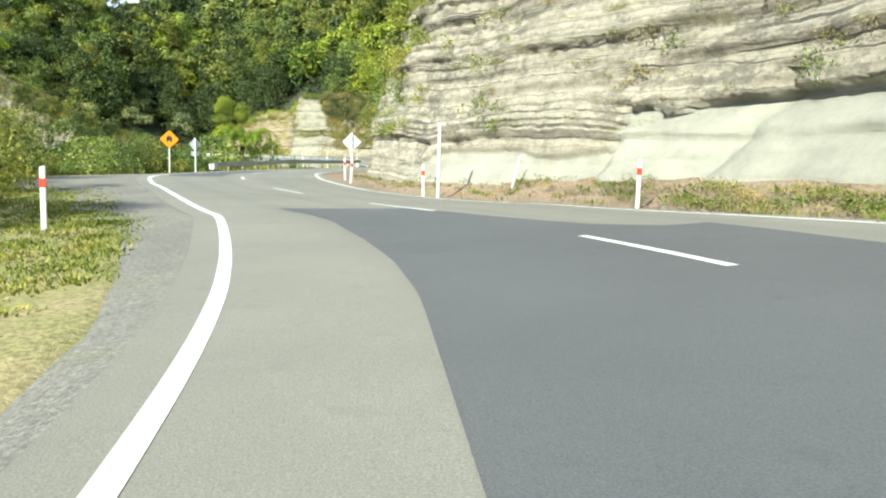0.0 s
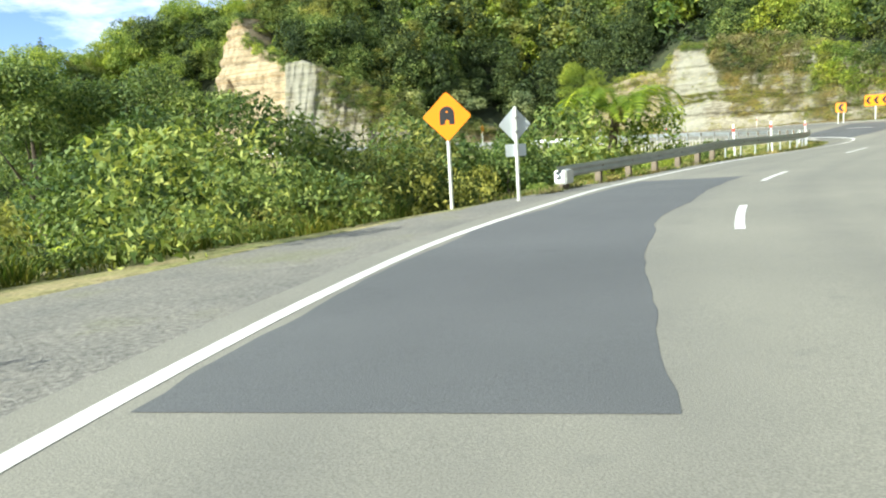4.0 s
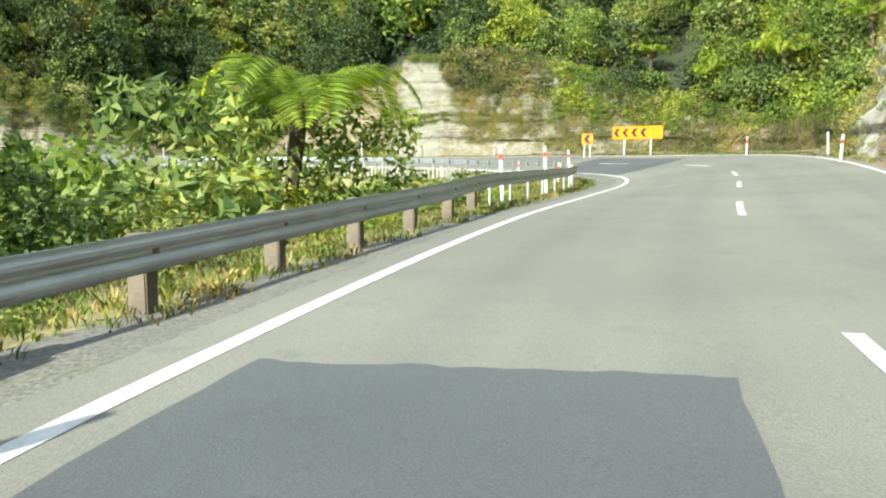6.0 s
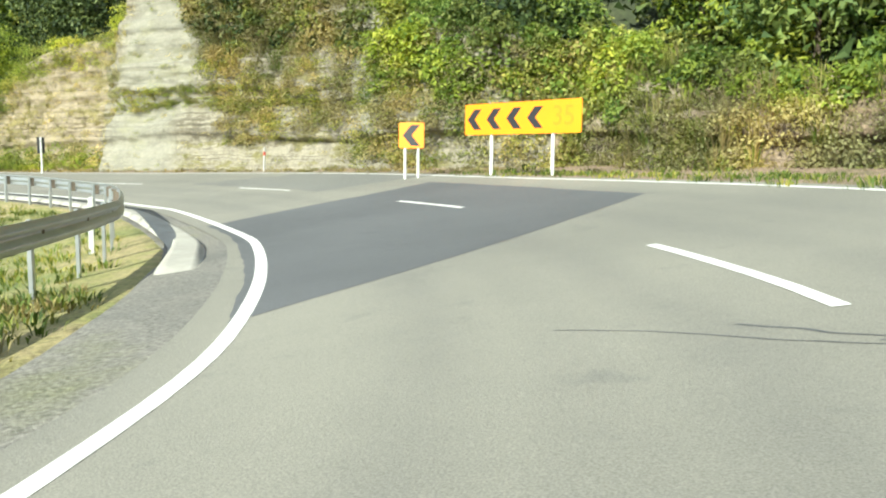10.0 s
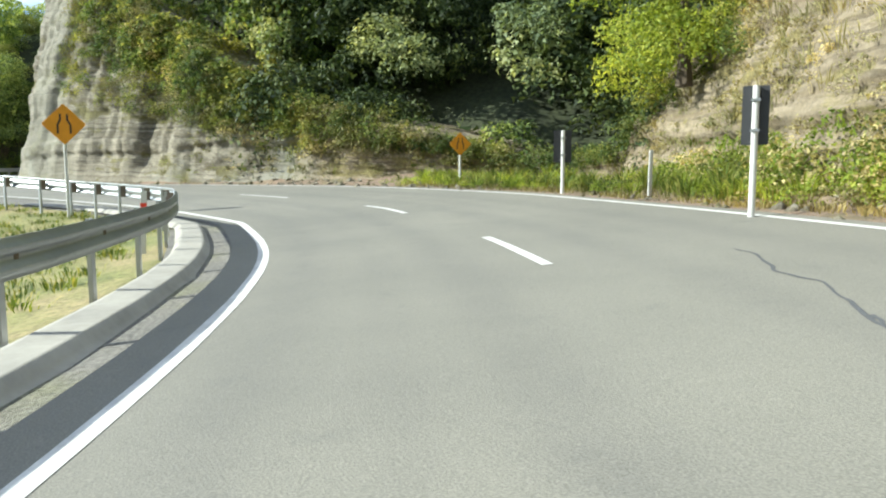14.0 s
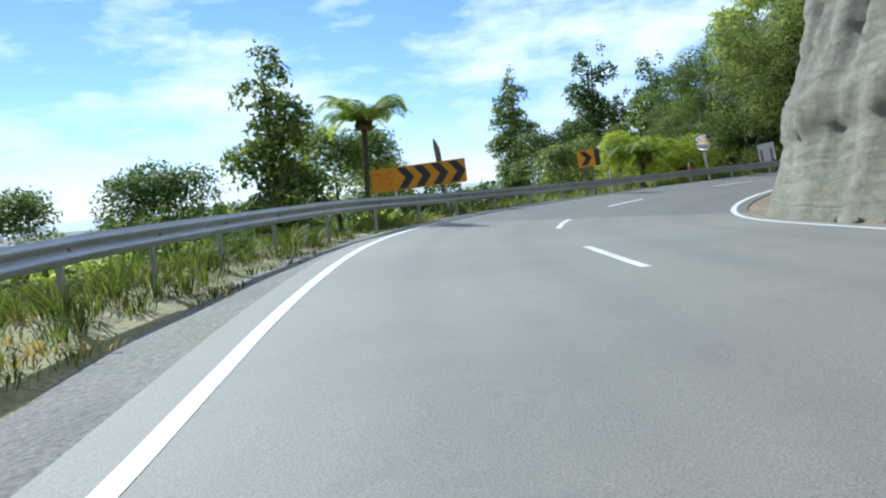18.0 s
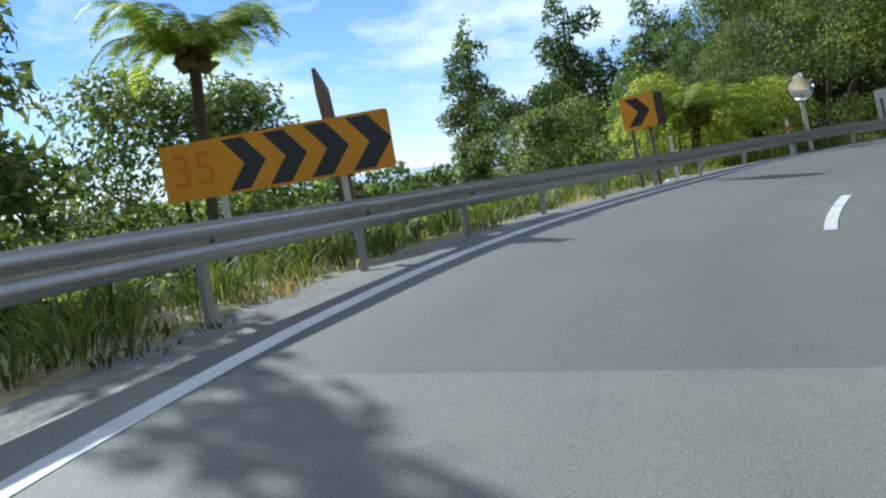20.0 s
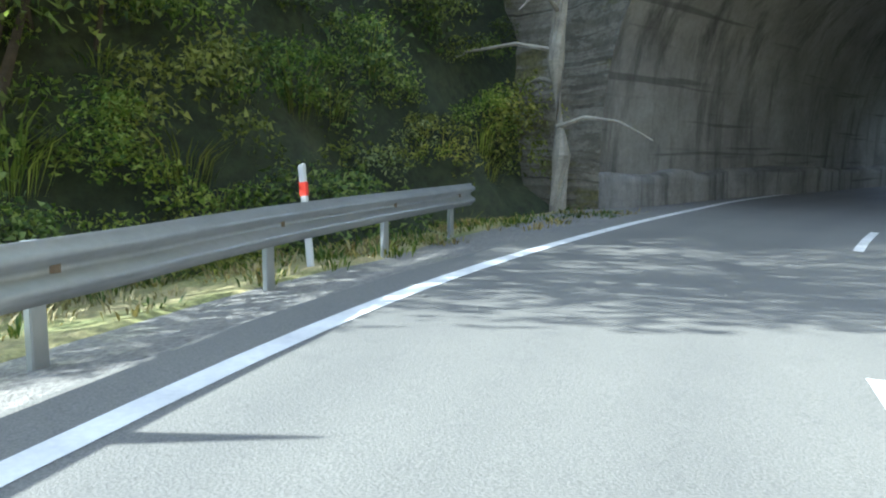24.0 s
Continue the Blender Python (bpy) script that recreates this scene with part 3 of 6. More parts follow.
def seal(name, s, material, label):
    """A stretch of the two-lane seal with its worn wheel tracks."""
    ob = loft(name, s, lambda S, u: seal_left(S) + (seal_right(S) - seal_left(S)) * u, lambda S, u, d: road_z(S, d), 39, material)
    across = (np.linspace(0, 1, 39)[None] * (seal_right(s) - seal_left(s))[:, None] + seal_left(s)[:, None]) - glide(s, CENTRE)[:, None]
    point_values(ob, "wheel_wear", sum(np.exp(-((across - c) / w) ** 2) * k for c, w, k in ((-2.45, 0.32, 0.5), (-0.85, 0.32, 0.5), (0.9, 0.32, 0.5), (2.5, 0.32, 0.5), (-1.65, 0.2, 0.28), (1.7, 0.2, 0.28))))
    return tagged(ob, label, "road", kind="structure")


road = seal("road", S_ALL[:RESEAL + 1], M_ROAD, "pale grey chip seal two-lane road with worn wheel tracks")
seal("road", S_ALL[RESEAL:], M_ROAD_B, "darker grey chip seal two-lane road before the tunnel")


def strip(name, s0, s1, d, width, material, parent, lift=0.004, step=0.6, wobble=0.0):
    n = max(3, int((s1 - s0) / step) + 1)
    s = np.linspace(s0, s1, n)
    return loft(name, s, lambda S, U: d(S) + (U - 0.5) * width + wobble * fbm(S * 0.8, U * 9), lambda S, U, D: road_z(S, D) + lift, 3, material, parent)


for s0 in np.arange(-50, 238, 8.0):
    strip("edge_line", s0, s0 + 8, lambda S: glide(S, EDGE), 0.15, M_PAINT, road)
    strip("edge_line", s0, s0 + 8, lambda S: glide(S, RIGHT), 0.13, M_PAINT, road)
DASHES = (-40, -31, -22, -12, -2, 7, 15.7, 23.6, 33, 42, 50.4, 61.5, 69.8, 77, 86.3, 95.8, 106, 115, 123.2, 131.6, 139.5, 148.5, 157.5, 165, 172.5, 181.5, 190, 199, 208, 217, 226, 235)
for s0 in DASHES:
    strip("centre_line_dash", s0, s0 + 3, lambda S: glide(S, CENTRE), 0.12, M_PAINT, road, 0.006)


def repair(s_from, s_to, d0, d1, material=M_PATCH, label="dark fresh asphalt repair patch"):
    """A darker repair laid on the seal; its ends are functions of the offset d."""
    U, V = np.meshgrid(np.linspace(0, 1, 60), np.linspace(0, 1, 90), indexing="ij")
    D = d0 + (d1 - d0) * V
    S = s_from(D) + (s_to(D) - s_from(D)) * U + 0.10 * fbm(D * 3, U * 0, seed=3) * (U > 0.99)
    D = D + 0.10 * fbm(S * 1.1, D * 0.1, seed=5) * np.clip(1 - np.minimum(V, 1 - V) * 6, 0, 1)
    X, Y = road_xy(S, D)
    idx = np.arange(U.size).reshape(U.shape)
    f = np.stack([idx[:-1, :-1], idx[:-1, 1:], idx[1:, 1:], idx[1:, :-1]], -1).reshape(-1, 4)[:, ::-1]
    raw("repair_patch", np.stack([X, Y, road_z(S, D) + 0.003], -1).reshape(-1, 3), f, material, road, label, True)


repair(lambda d: lerp(d, [(-2.1, 17.2), (-1.75, 14), (-1.55, 11), (-1.4, 8), (-0.8, -40)]), lambda d: lerp(d, [(-2.1, 17.6), (0.5, 16.5), (1.2, 13.5), (1.8, 11.5), (2.5, 10.6), (3.3, 10.7)]), -2.1, 3.2)
repair(lambda d: 36 + 0 * d, lambda d: 52.3 + 0 * d, -3.28, -0.75)
repair(lambda d: 88.6 + 0.8 * (d + 3.2), lambda d: 101 + 0.4 * d, -3.2, 3.3)

repair(lambda d: 104.5 + 0 * d, lambda d: 112.6 - 0.75 * np.abs(d - 1.1) + 0.12 * np.sin(d * 7), 0.85, 4.3, M_WORN, "grey worn asphalt patch in the right lane")
repair(lambda d: 110.2 + 0.25 * np.sin(d * 5), lambda d: 112.2 - 0.5 * np.abs(d - 1.1) + 0.15 * np.sin(d * 9), 1.0, 2.2, M_PATCH, "dark broken hollow in the worn patch")

LAYBY = [(-60, 0.4), (5, 0.4), (10, 0.7), (14, 1.1), (18, 1.8), (24, 2.5), (33, 4.4), (44, 2.2), (52, 1.0), (199, 1.1), (204, 3.0), (213, 2.0), (250, 2.0)]
DROP = [(-60, 0.1), (14, 0.25), (36, 0.3), (50, 0.75), (225, 0.7)]
RISE = [(-60, 1.25), (22, 1.25), (34, 0.5), (70, 0.4), (100, 0.45), (140, 0.5), (225, 0.4)]


def verge_z(s, d):
    """The height of the ground beside the seal."""
    s, d = np.asarray(s, dtype=float), np.asarray(d, dtype=float)
    u = np.clip((seal_left(s) - d - glide(s, LAYBY)) / 5.0, 0, 1)
    a = road_z(s, d) - 0.10 - u * lerp(s, DROP) + 0.10 * fbm(s * 0.9, d * 0.9) * np.clip(u * 3, 0, 1) - np.clip(u - 0.9, 0, 1) * 14 + 1.6 * mound(s, d)
    a = a + 0.28 * np.clip((s - 141) / 8, 0, 1) * np.clip((172 - s) / 8, 0, 1) * np.clip((seal_left(s) - d - glide(s, LAYBY)) / 1.2, 0, 1)
    w = np.clip((d - seal_right(s)) / (lerp(s, BASE) + 1.2 - seal_right(s)), 0, 1)
    b = road_z(s, d) - 0.02 + lerp(s, RISE) * np.clip(w - 0.25, 0, 1) ** 1.4 + 0.10 * fbm(s * 1.3, d * 1.4, seed=3) * np.clip(w * 2.5, 0, 1)
    return np.where(d < 0, a, b)


def crack(s0, s1, d0, d1, seed):
    """A wandering line of black crack sealant."""
    s = np.linspace(s0, s1, 60)
    t = (s - s0) / (s1 - s0)
    loft("crack_seal", s, lambda S, U: d0 + (d1 - d0) * (S - s0) / (s1 - s0) + 0.16 * fbm(S * 2.2, 0 * S, seed=seed) + (U - 0.5) * (0.02 + 0.035 * np.abs(fbm(S * 3, 0 * S, seed=seed + 1))),
         lambda S, U, D: road_z(S, D) + 0.0035, 3, M_PATCH, road, "black crack sealant")


for k, (s0, s1, d0, d1) in enumerate(((85.4, 86.6, 0.9, -0.8), (84.4, 85.6, 2.0, 0.7), (81.0, 84.4, 1.6, 2.1), (81.6, 84.0, 1.3, 1.9), (85.4, 86.6, 2.8, 1.4), (84.9, 86.2, 1.6, 0.2), (118, 123, 1.2, 2.2), (116.5, 120, 0.7, 1.5),
                                    (109, 111, 0.6, 1.0))):
    crack(s0, s1, d0, d1, k + 2.0)

shoulder_left = loft("shoulder_left", S_ALL, lambda s, u: seal_left(s) + 0.05 - u * glide(s, LAYBY),
                     lambda s, u, d: road_z(s, d) - 0.012 - 0.10 * u + 0.03 * fbm(s * 1.1, d * 1.3) * u, 8, M_GRAVEL)
tagged(shoulder_left, "grey gravel shoulder and lay-by beside the edge line", "gravel shoulder", kind="structure")
verge_left = loft("verge_left", S_ALL[S_ALL < 205], lambda s, u: seal_left(s) + 0.40 - glide(s, LAYBY) - u * 5.4, lambda s, u, d: verge_z(s, d) - 0.10 * np.clip((d - seal_left(s) + glide(s, LAYBY)) / 0.4, 0, 1), 28, M_VERGE)
tagged(verge_left, "dry yellow-green grass verge below the road", "grass verge", kind="structure")
verge_right = loft("verge_right", S_ALL[S_ALL < 205], lambda s, u: seal_right(s) - 0.05 + u * (lerp(s, BASE) + 1.25 - seal_right(s)), lambda s, u, d: verge_z(s, d), 14, M_EARTH)
tagged(verge_right, "dry reddish earth verge with sparse grass", "earth verge", kind="structure")


def ledges(S, h, per_metre, seed):
    """How far each bed of rock stands back, 0 to 1: a step at every bed's edge."""
    w = h * per_metre + 0.55 * per_metre * fbm(S * 0.06, 0 * S, seed=seed) + 0.22 * fbm(S * 0.5, h * 0.4, seed=seed + 2)
    k = np.floor(w)
    f = np.clip((w - k) / 0.18, 0, 1)
    back = (np.sin(k * 12.9898 + seed) * 43758.5453) % 1.0
    below = (np.sin((k - 1) * 12.9898 + seed) * 43758.5453) % 1.0
    return below + (back - below) * f


LIP = [(-60, 3.0), (10, 2.9), (12.5, 2.65), (14.5, 2.45), (15.5, 2.4), (16, 2.45), (17, 2.2), (18.2, 2.5), (18.6, 2.35), (19.2, 1.4), (22, 1.45), (26, 1.6), (30, 1.0), (34, 0.3), (104, 2.2), (113, 3.2), (130, 2.8)]


def lip_of(S):
    """The height of the jagged edge where the beds overhang the smooth slabs."""
    return lerp(S, LIP) + 0.16 * fbm(S * 0.9, 0 * S, seed=13) + 0.10 * fbm(S * 2.6, 0 * S, seed=14)


def cliff_d(S, U):
    h = U * lerp(S, CLIFF)
    led = lerp(S, [(-60, 0.42), (26, 0.42), (40, 0.35), (60, 0.3), (110, 0.35), (125, 0.25), (146, 0.2), (152, 0.12), (166, 0.14), (168, 0.25), (176, 0.4), (220, 0.4)])
    soft = lerp(S, [(-60, 0.42), (24, 0.45), (34, 1.1), (60, 0.8), (68, 0.5), (86, 0.5), (104, 0.7), (112, 0.5), (124, 0.7), (140, 0.9), (148, 0.6), (152, 0.3), (167, 0.25), (170, 1.0), (220, 1.0)])
    groove = lerp(S, [(-60, 0), (132, 0), (140, 0.3), (150, 0.9), (158, 1.05), (166, 0.8), (170, 0.2), (184, 0), (220, 0)])
    saw = ledges(S, h, 1.5, 5) * (1 + 0.7 * fbm(S * 0.3, h * 0.3, seed=27))
    saw2 = ledges(S, h, 4.0, 7)
    lumps = soft * (0.85 * fbm(S * 0.20, h * 0.22, seed=1) + 0.32 * fbm(S * 0.8, h * 0.9, seed=6) + 0.13 * fbm(S * 2.4, h * 2.6, seed=8))
    block = np.round(fbm(S * 0.33, h * 0.42, seed=11) * 2.2) / 2.2
    under = lerp(S, [(-60, 0.6), (18, 0.55), (22, 0.4), (30, 0.2), (40, 0.0), (106, 0.0), (112, 0.35), (122, 0.3), (126, 0.0), (220, 0.0)])
    lip = lip_of(S)
    lumps = lumps + 0.30 * soft * block + under * (np.clip((lip - h) / 0.10, 0, 1) - np.clip((lip - 0.15 - h) / 1.8, 0, 1) * 1.1)
    lumps = lumps + 0.9 * np.exp(-((S - 15.4 - 0.42 * (2.4 - h)) / 0.17) ** 2) * (h < 3.0) + 0.45 * np.exp(-((S - 18.9 - 0.2 * (2.4 - h)) / 0.3) ** 2) * (h < 2.6)
    lumps = lumps + groove * (0.8 * np.abs(fbm(S * 0.55 + 0.10 * h, h * 0.03, seed=15)) + 0.35 * np.abs(fbm(S * 1.3 + 0.25 * h, h * 0.22, seed=16)) + 0.12 * fbm(S * 3.5, h * 1.2, seed=17) - 0.35)
    for cs, ch, cr in ((183.5, 8.8, 0.9), (193.0, 6.4, 1.3), (189.5, 10.5, 0.5)):
        lumps = lumps + 1.9 * np.exp(-(((S - cs) ** 2 + (h - ch) ** 2) / cr ** 2) ** 2)
    return lerp(S, BASE) + 0.3 + h * FLARE + (led * (saw + 0.45 * saw2) + lumps) * np.clip(U * 6, 0.2, 1) + np.clip(U - 0.93, 0, 1) * 62


def cliff_z(S, U):
    return road_z(S, np.full_like(S, 4.0)) - 0.1 + np.minimum(U / 0.93, 1) * lerp(S, CLIFF) + np.clip(U * 4, 0, 1) * 0.25 * fbm(S * 0.4, U * 3, seed=9)


def slab_of(S, U):
    """Where the rock is a smooth, freshly bared slab: 1, elsewhere 0."""
    h = U * lerp(S, CLIFF)
    lip = lip_of(S)
    ragged = 0.8 * fbm(S * 0.7, h * 0.7, seed=21)
    low = np.clip((lip - h) / 0.12, 0, 1) * np.clip((30 - S) / 4, 0, 1)
    white = np.clip(1.6 - np.abs(S - 82.5 - 0.12 * h) * 0.75 + ragged, 0, 1) * (S > 68) * (S < 86)
    scar = np.clip(2.0 - np.abs(S - 102.2 + 0.5 * h) * 0.9 + ragged - np.clip(h - 2, 0, 3), 0, 1)
    scar = scar + np.clip(1.4 - np.abs(S - 109.2) * 0.8 + ragged, 0, 1) * 0.6
    face = np.clip(2.0 - np.abs(S - 120.5) * 0.7 + ragged, 0, 1) * 0.6
    corner = np.clip(1.8 - np.abs(S - 164) * 0.5 + ragged, 0, 1) * 0.6
    patch = np.clip(fbm(S * 0.6, h * 0.5, seed=22) * 3 - 0.3 - h * 0.15, 0, 1) * (S > 136) * (S < 164)
    return np.clip(low + white + scar + face + corner + patch, 0, 1)


def cliff(name, s0, s1, material, label, step=0.28, rows=46):
    s = np.linspace(s0, s1, int((s1 - s0) / step) + 1)
    ob = loft(name, s, cliff_d, lambda S, U, D: cliff_z(S, U), rows, material, None, smooth=False)
    S, U = np.meshgrid(s, np.linspace(0, 1, rows), indexing="ij")
    point_values(ob, "slab", slab_of(S, U))
    h = U * lerp(S, CLIFF)
    point_values(ob, "chalk", np.clip(1.5 - np.abs(S - 82.2 - 0.1 * h) * 0.55 + 0.9 * fbm(S * 0.7, h * 0.5, seed=25), 0, 1) * ((S > 68) & (S < 86)) * 0.8)
    return tagged(ob, label, "rock cliff", kind="structure")


cliff("cliff_1", -55, 42, M_ROCK, "tall pale layered sandstone cliff with dark stained beds", step=0.2, rows=150)
cliff("cliff_2", 42, 68, M_ROCK, "low weathered sandstone bank under bush", step=0.4)
cliff("cliff_9", 68, 84, M_ROCK_T, "tan sandstone corner with a pale chalky face", step=0.2, rows=80)
cliff("cliff_3", 84, 104, M_ROCK_E, "low earthy bank with pale rock scars", step=0.4)
cliff("cliff_4", 104, 125, M_ROCK_B, "pale layered sandstone bluff beside the bend", step=0.16, rows=100)
cliff("cliff_5", 125, 146, M_ROCK_T, "mossy broken rock bank under dark trees", step=0.2, rows=60)
cliff("cliff_6", 146, 168, M_ROCK_B, "tall grooved sandstone corner above the road", step=0.16, rows=110)
cliff("cliff_7", 168, 198, M_BLUFF, "high bare ochre sandstone bluff with pale patches", rows=70)
cliff("cliff_8", 198, 204, M_ROCK_B, "shaded rock bank before the tunnel", step=0.4)


def build_tunnel():
    """The bored road tunnel: a rough arched lining, the footing along its wall and the bluff that it enters."""
    S_IN, S_OUT = 204.0, 226.0

    def arch(S, U):
        half = np.where(U < 0.5, lerp(S, [(204, 6.7), (212, 5.7), (230, 5.5)]), 5.7)
        c, e = -np.cos(U * math.pi), np.sin(U * math.pi)
        return half * np.sign(c) * np.abs(c) ** 0.55, -0.3 + 6.9 * e ** 0.62

    s = np.linspace(S_IN, S_OUT, 60)
    ob = loft("tunnel_lining", s, lambda S, U: arch(S, U)[0] * (1 + 0.02 * fbm(S * 0.6, U * 9)) + 0.10 * fbm(S * 0.25, U * 22, seed=2) * np.sin(U * 3.14),
              lambda S, U, D: arch(S, U)[1] + 0.10 * fbm(S, U * 7, seed=3) * np.sin(U * 3.14), 45, M_LINING)
    tagged(ob, "grey rough-sprayed concrete lining of the road tunnel", "tunnel", kind="structure")
    ob = loft("tunnel_footing", s, lambda S, U: -lerp(S, [(204, 6.75), (212, 5.75), (230, 5.55)]) + 0.55 * np.clip(np.minimum(U * 6, 1), 0, 1) * np.clip((S - 203.9) / 0.7, 0, 1) + 0.06 * fbm(S * 0.9, U * 2),
              lambda S, U, D: -0.2 + 1.15 * np.clip((1 - U) * 1.25, 0, 1) + 0.16 * fbm(S * 1.4, U * 2), 9, M_LINING)
    tagged(ob, "low broken concrete footing along the tunnel wall", "tunnel footing", kind="structure")
    ob = loft("tunnel_floor", s, lambda S, U: seal_right(S) - 0.05 + 3.4 * U, lambda S, U, D: road_z(S, D) - 0.02 - 0.05 * U, 4, M_GRAVEL)
    tagged(ob, "dark gravel strip beside the seal inside the tunnel", "gravel strip", kind="structure")

    U, V = np.meshgrid(np.linspace(0, 1, 71), np.linspace(0, 1, 40), indexing="ij")
    d0, z0 = arch(np.full_like(U, S_IN), U)
    c, e = -np.cos(U * math.pi), np.sin(U * math.pi)
    d1, z1 = 3 + 23 * np.sign(c) * np.abs(c) ** 0.6, -1.0 + (13 + 1.2 * fbm(U * 14, U * 0)) * e ** 0.5
    D, Z = d0 + (d1 - d0) * V, z0 + (z1 - z0) * V
    free = np.clip(V * 5, 0, 1)
    S = S_IN + 0.25 * np.clip(Z, 0, 9) * free + free * (0.9 * fbm(D * 0.3, Z * 0.3, seed=4) + 0.35 * fbm(D * 1.2, Z * 1.3, seed=5)) - 0.02
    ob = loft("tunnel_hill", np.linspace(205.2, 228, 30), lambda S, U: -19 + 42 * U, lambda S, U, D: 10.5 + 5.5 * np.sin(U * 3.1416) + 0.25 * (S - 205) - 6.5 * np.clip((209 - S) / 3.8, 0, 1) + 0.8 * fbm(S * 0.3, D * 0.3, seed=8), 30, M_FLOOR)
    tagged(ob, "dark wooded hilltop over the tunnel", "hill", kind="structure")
    bx, by = road_xy(S_IN, 0.0)
    tx, ty = float(np.interp(S_IN, RS, RT[:, 0])), float(np.interp(S_IN, RS, RT[:, 1]))
    X, Y = bx + D * ty + (S - S_IN) * tx, by - D * tx + (S - S_IN) * ty
    front = np.stack([X, Y, Z], -1).reshape(-1, 3)
    idx = np.arange(U.size).reshape(U.shape)
    f = np.stack([idx[:-1, :-1], idx[:-1, 1:], idx[1:, 1:], idx[1:, :-1]], -1).reshape(-1, 4)
    ob = raw("tunnel_bluff", front, f, M_ROCK_B)
    tagged(ob, "shaded grey-brown rock face pierced by the road tunnel", "rock bluff", kind="structure")


build_tunnel()
kerb = loft("kerb", np.arange(92, 148, 0.5), lambda S, U: glide(S, EDGE) - 0.72 - U * 0.62,
            lambda S, U, D: road_z(S, D) - 0.05 + 0.10 * np.clip(np.minimum((U - 0.12) * 9, (0.98 - U) * 9), 0, 1) * np.clip((S - 92) / 2, 0, 1) * np.clip((147.4 - S) / 2, 0, 1) - 0.12 * (np.clip((93 - S), 0, 1) + np.clip(S - 146.5, 0, 1)), 14, M_CONC)
tagged(kerb, "pale concrete kerb and channel round the inside of the bend", "kerb", kind="structure")


# ---------------------------------------------------------------- plants
def leaf_cloud(rng, n, blobs, leaf, flat=0.28, shape=0.5, corners=4):
    """n folded leaves (4 corners each) on the skins of the blobs: rows of centre x, y, z and radii a, b, c."""
    blobs = np.asarray(blobs, dtype=float)
    w = blobs[:, 3] * blobs[:, 4]
    k = rng.choice(len(blobs), n, p=w / w.sum())
    v = rng.normal(size=(n, 3))
    v /= np.linalg.norm(v, axis=1)[:, None]
    v[:, 2] = np.where(v[:, 2] < -0.35, -v[:, 2], v[:, 2])
    r = rng.uniform(0.62, 1.06, n)
    c = blobs[k, :3] + v * blobs[k, 3:6] * r[:, None]
    nrm = v * (1 - flat) + rng.normal(size=(n, 3)) * 0.55 + np.array([0, 0, flat])
    nrm /= np.linalg.norm(nrm, axis=1)[:, None]
    a = np.cross(nrm, rng.normal(size=(n, 3)))
    a /= np.linalg.norm(a, axis=1)[:, None]
    b = np.cross(nrm, a)
    L = (leaf * rng.uniform(0.6, 1.35, n))[:, None]
    if corners == 3:
        return np.stack([c - b * L * 0.33, c + b * L * 0.33 + nrm * L * 0.1, c + a * L * 1.15 - nrm * L * 0.15], 1).reshape(-1, 3)
    verts = np.stack([c - a * L * 0.5, c + b * L * shape * 0.6 + nrm * L * 0.10, c + a * L * 0.55 - nrm * L * 0.12, c - b * L * shape * 0.6 + nrm * L * 0.10], 1)
    return verts.reshape(-1, 3)


def quads(verts, corners=4):
    return np.arange(len(verts), dtype=np.int32).reshape(-1, corners)


def crown_blobs(rng, w, h, k=9):
    """A lumpy crown about w wide and h high, its foot at z = 0."""
    out = [(0, 0, h * 0.5, w * 0.36, w * 0.36, h * 0.42)]
    for i in range(k):
        a, e = rng.uniform(0, 6.28), rng.uniform(0.15, 0.88)
        rr = w * 0.36 * math.sin(math.pi * min(0.95, 0.18 + e * 0.75))
        q = rng.uniform(0.15, 0.26)
        out.append((rr * math.cos(a), rr * math.sin(a), h * e, w * q, w * q, w * q * rng.uniform(0.7, 1.0)))
    return out


def limb_path(points, radii, seg=7):
    """A tapered limb along the points."""
    bm = bmesh.new()
    rings = []
    for i, (p, r) in enumerate(zip(points, radii)):
        p = Vector(p)
        q = Vector(points[min(i + 1, len(points) - 1)]) - Vector(points[max(i - 1, 0)])
        m = q.to_track_quat("Z", "Y").to_matrix()
        rings.append([bm.verts.new(p + m @ Vector((r * math.cos(6.2832 * k / seg), r * math.sin(6.2832 * k / seg), 0))) for k in range(seg)])
    for a, b in zip(rings[:-1], rings[1:]):
        for k in range(seg):
            bm.faces.new((a[k], a[(k + 1) % seg], b[(k + 1) % seg], b[k]))
    bm.faces.new(rings[-1])
    bm.faces.new(rings[0][::-1])
    return bm


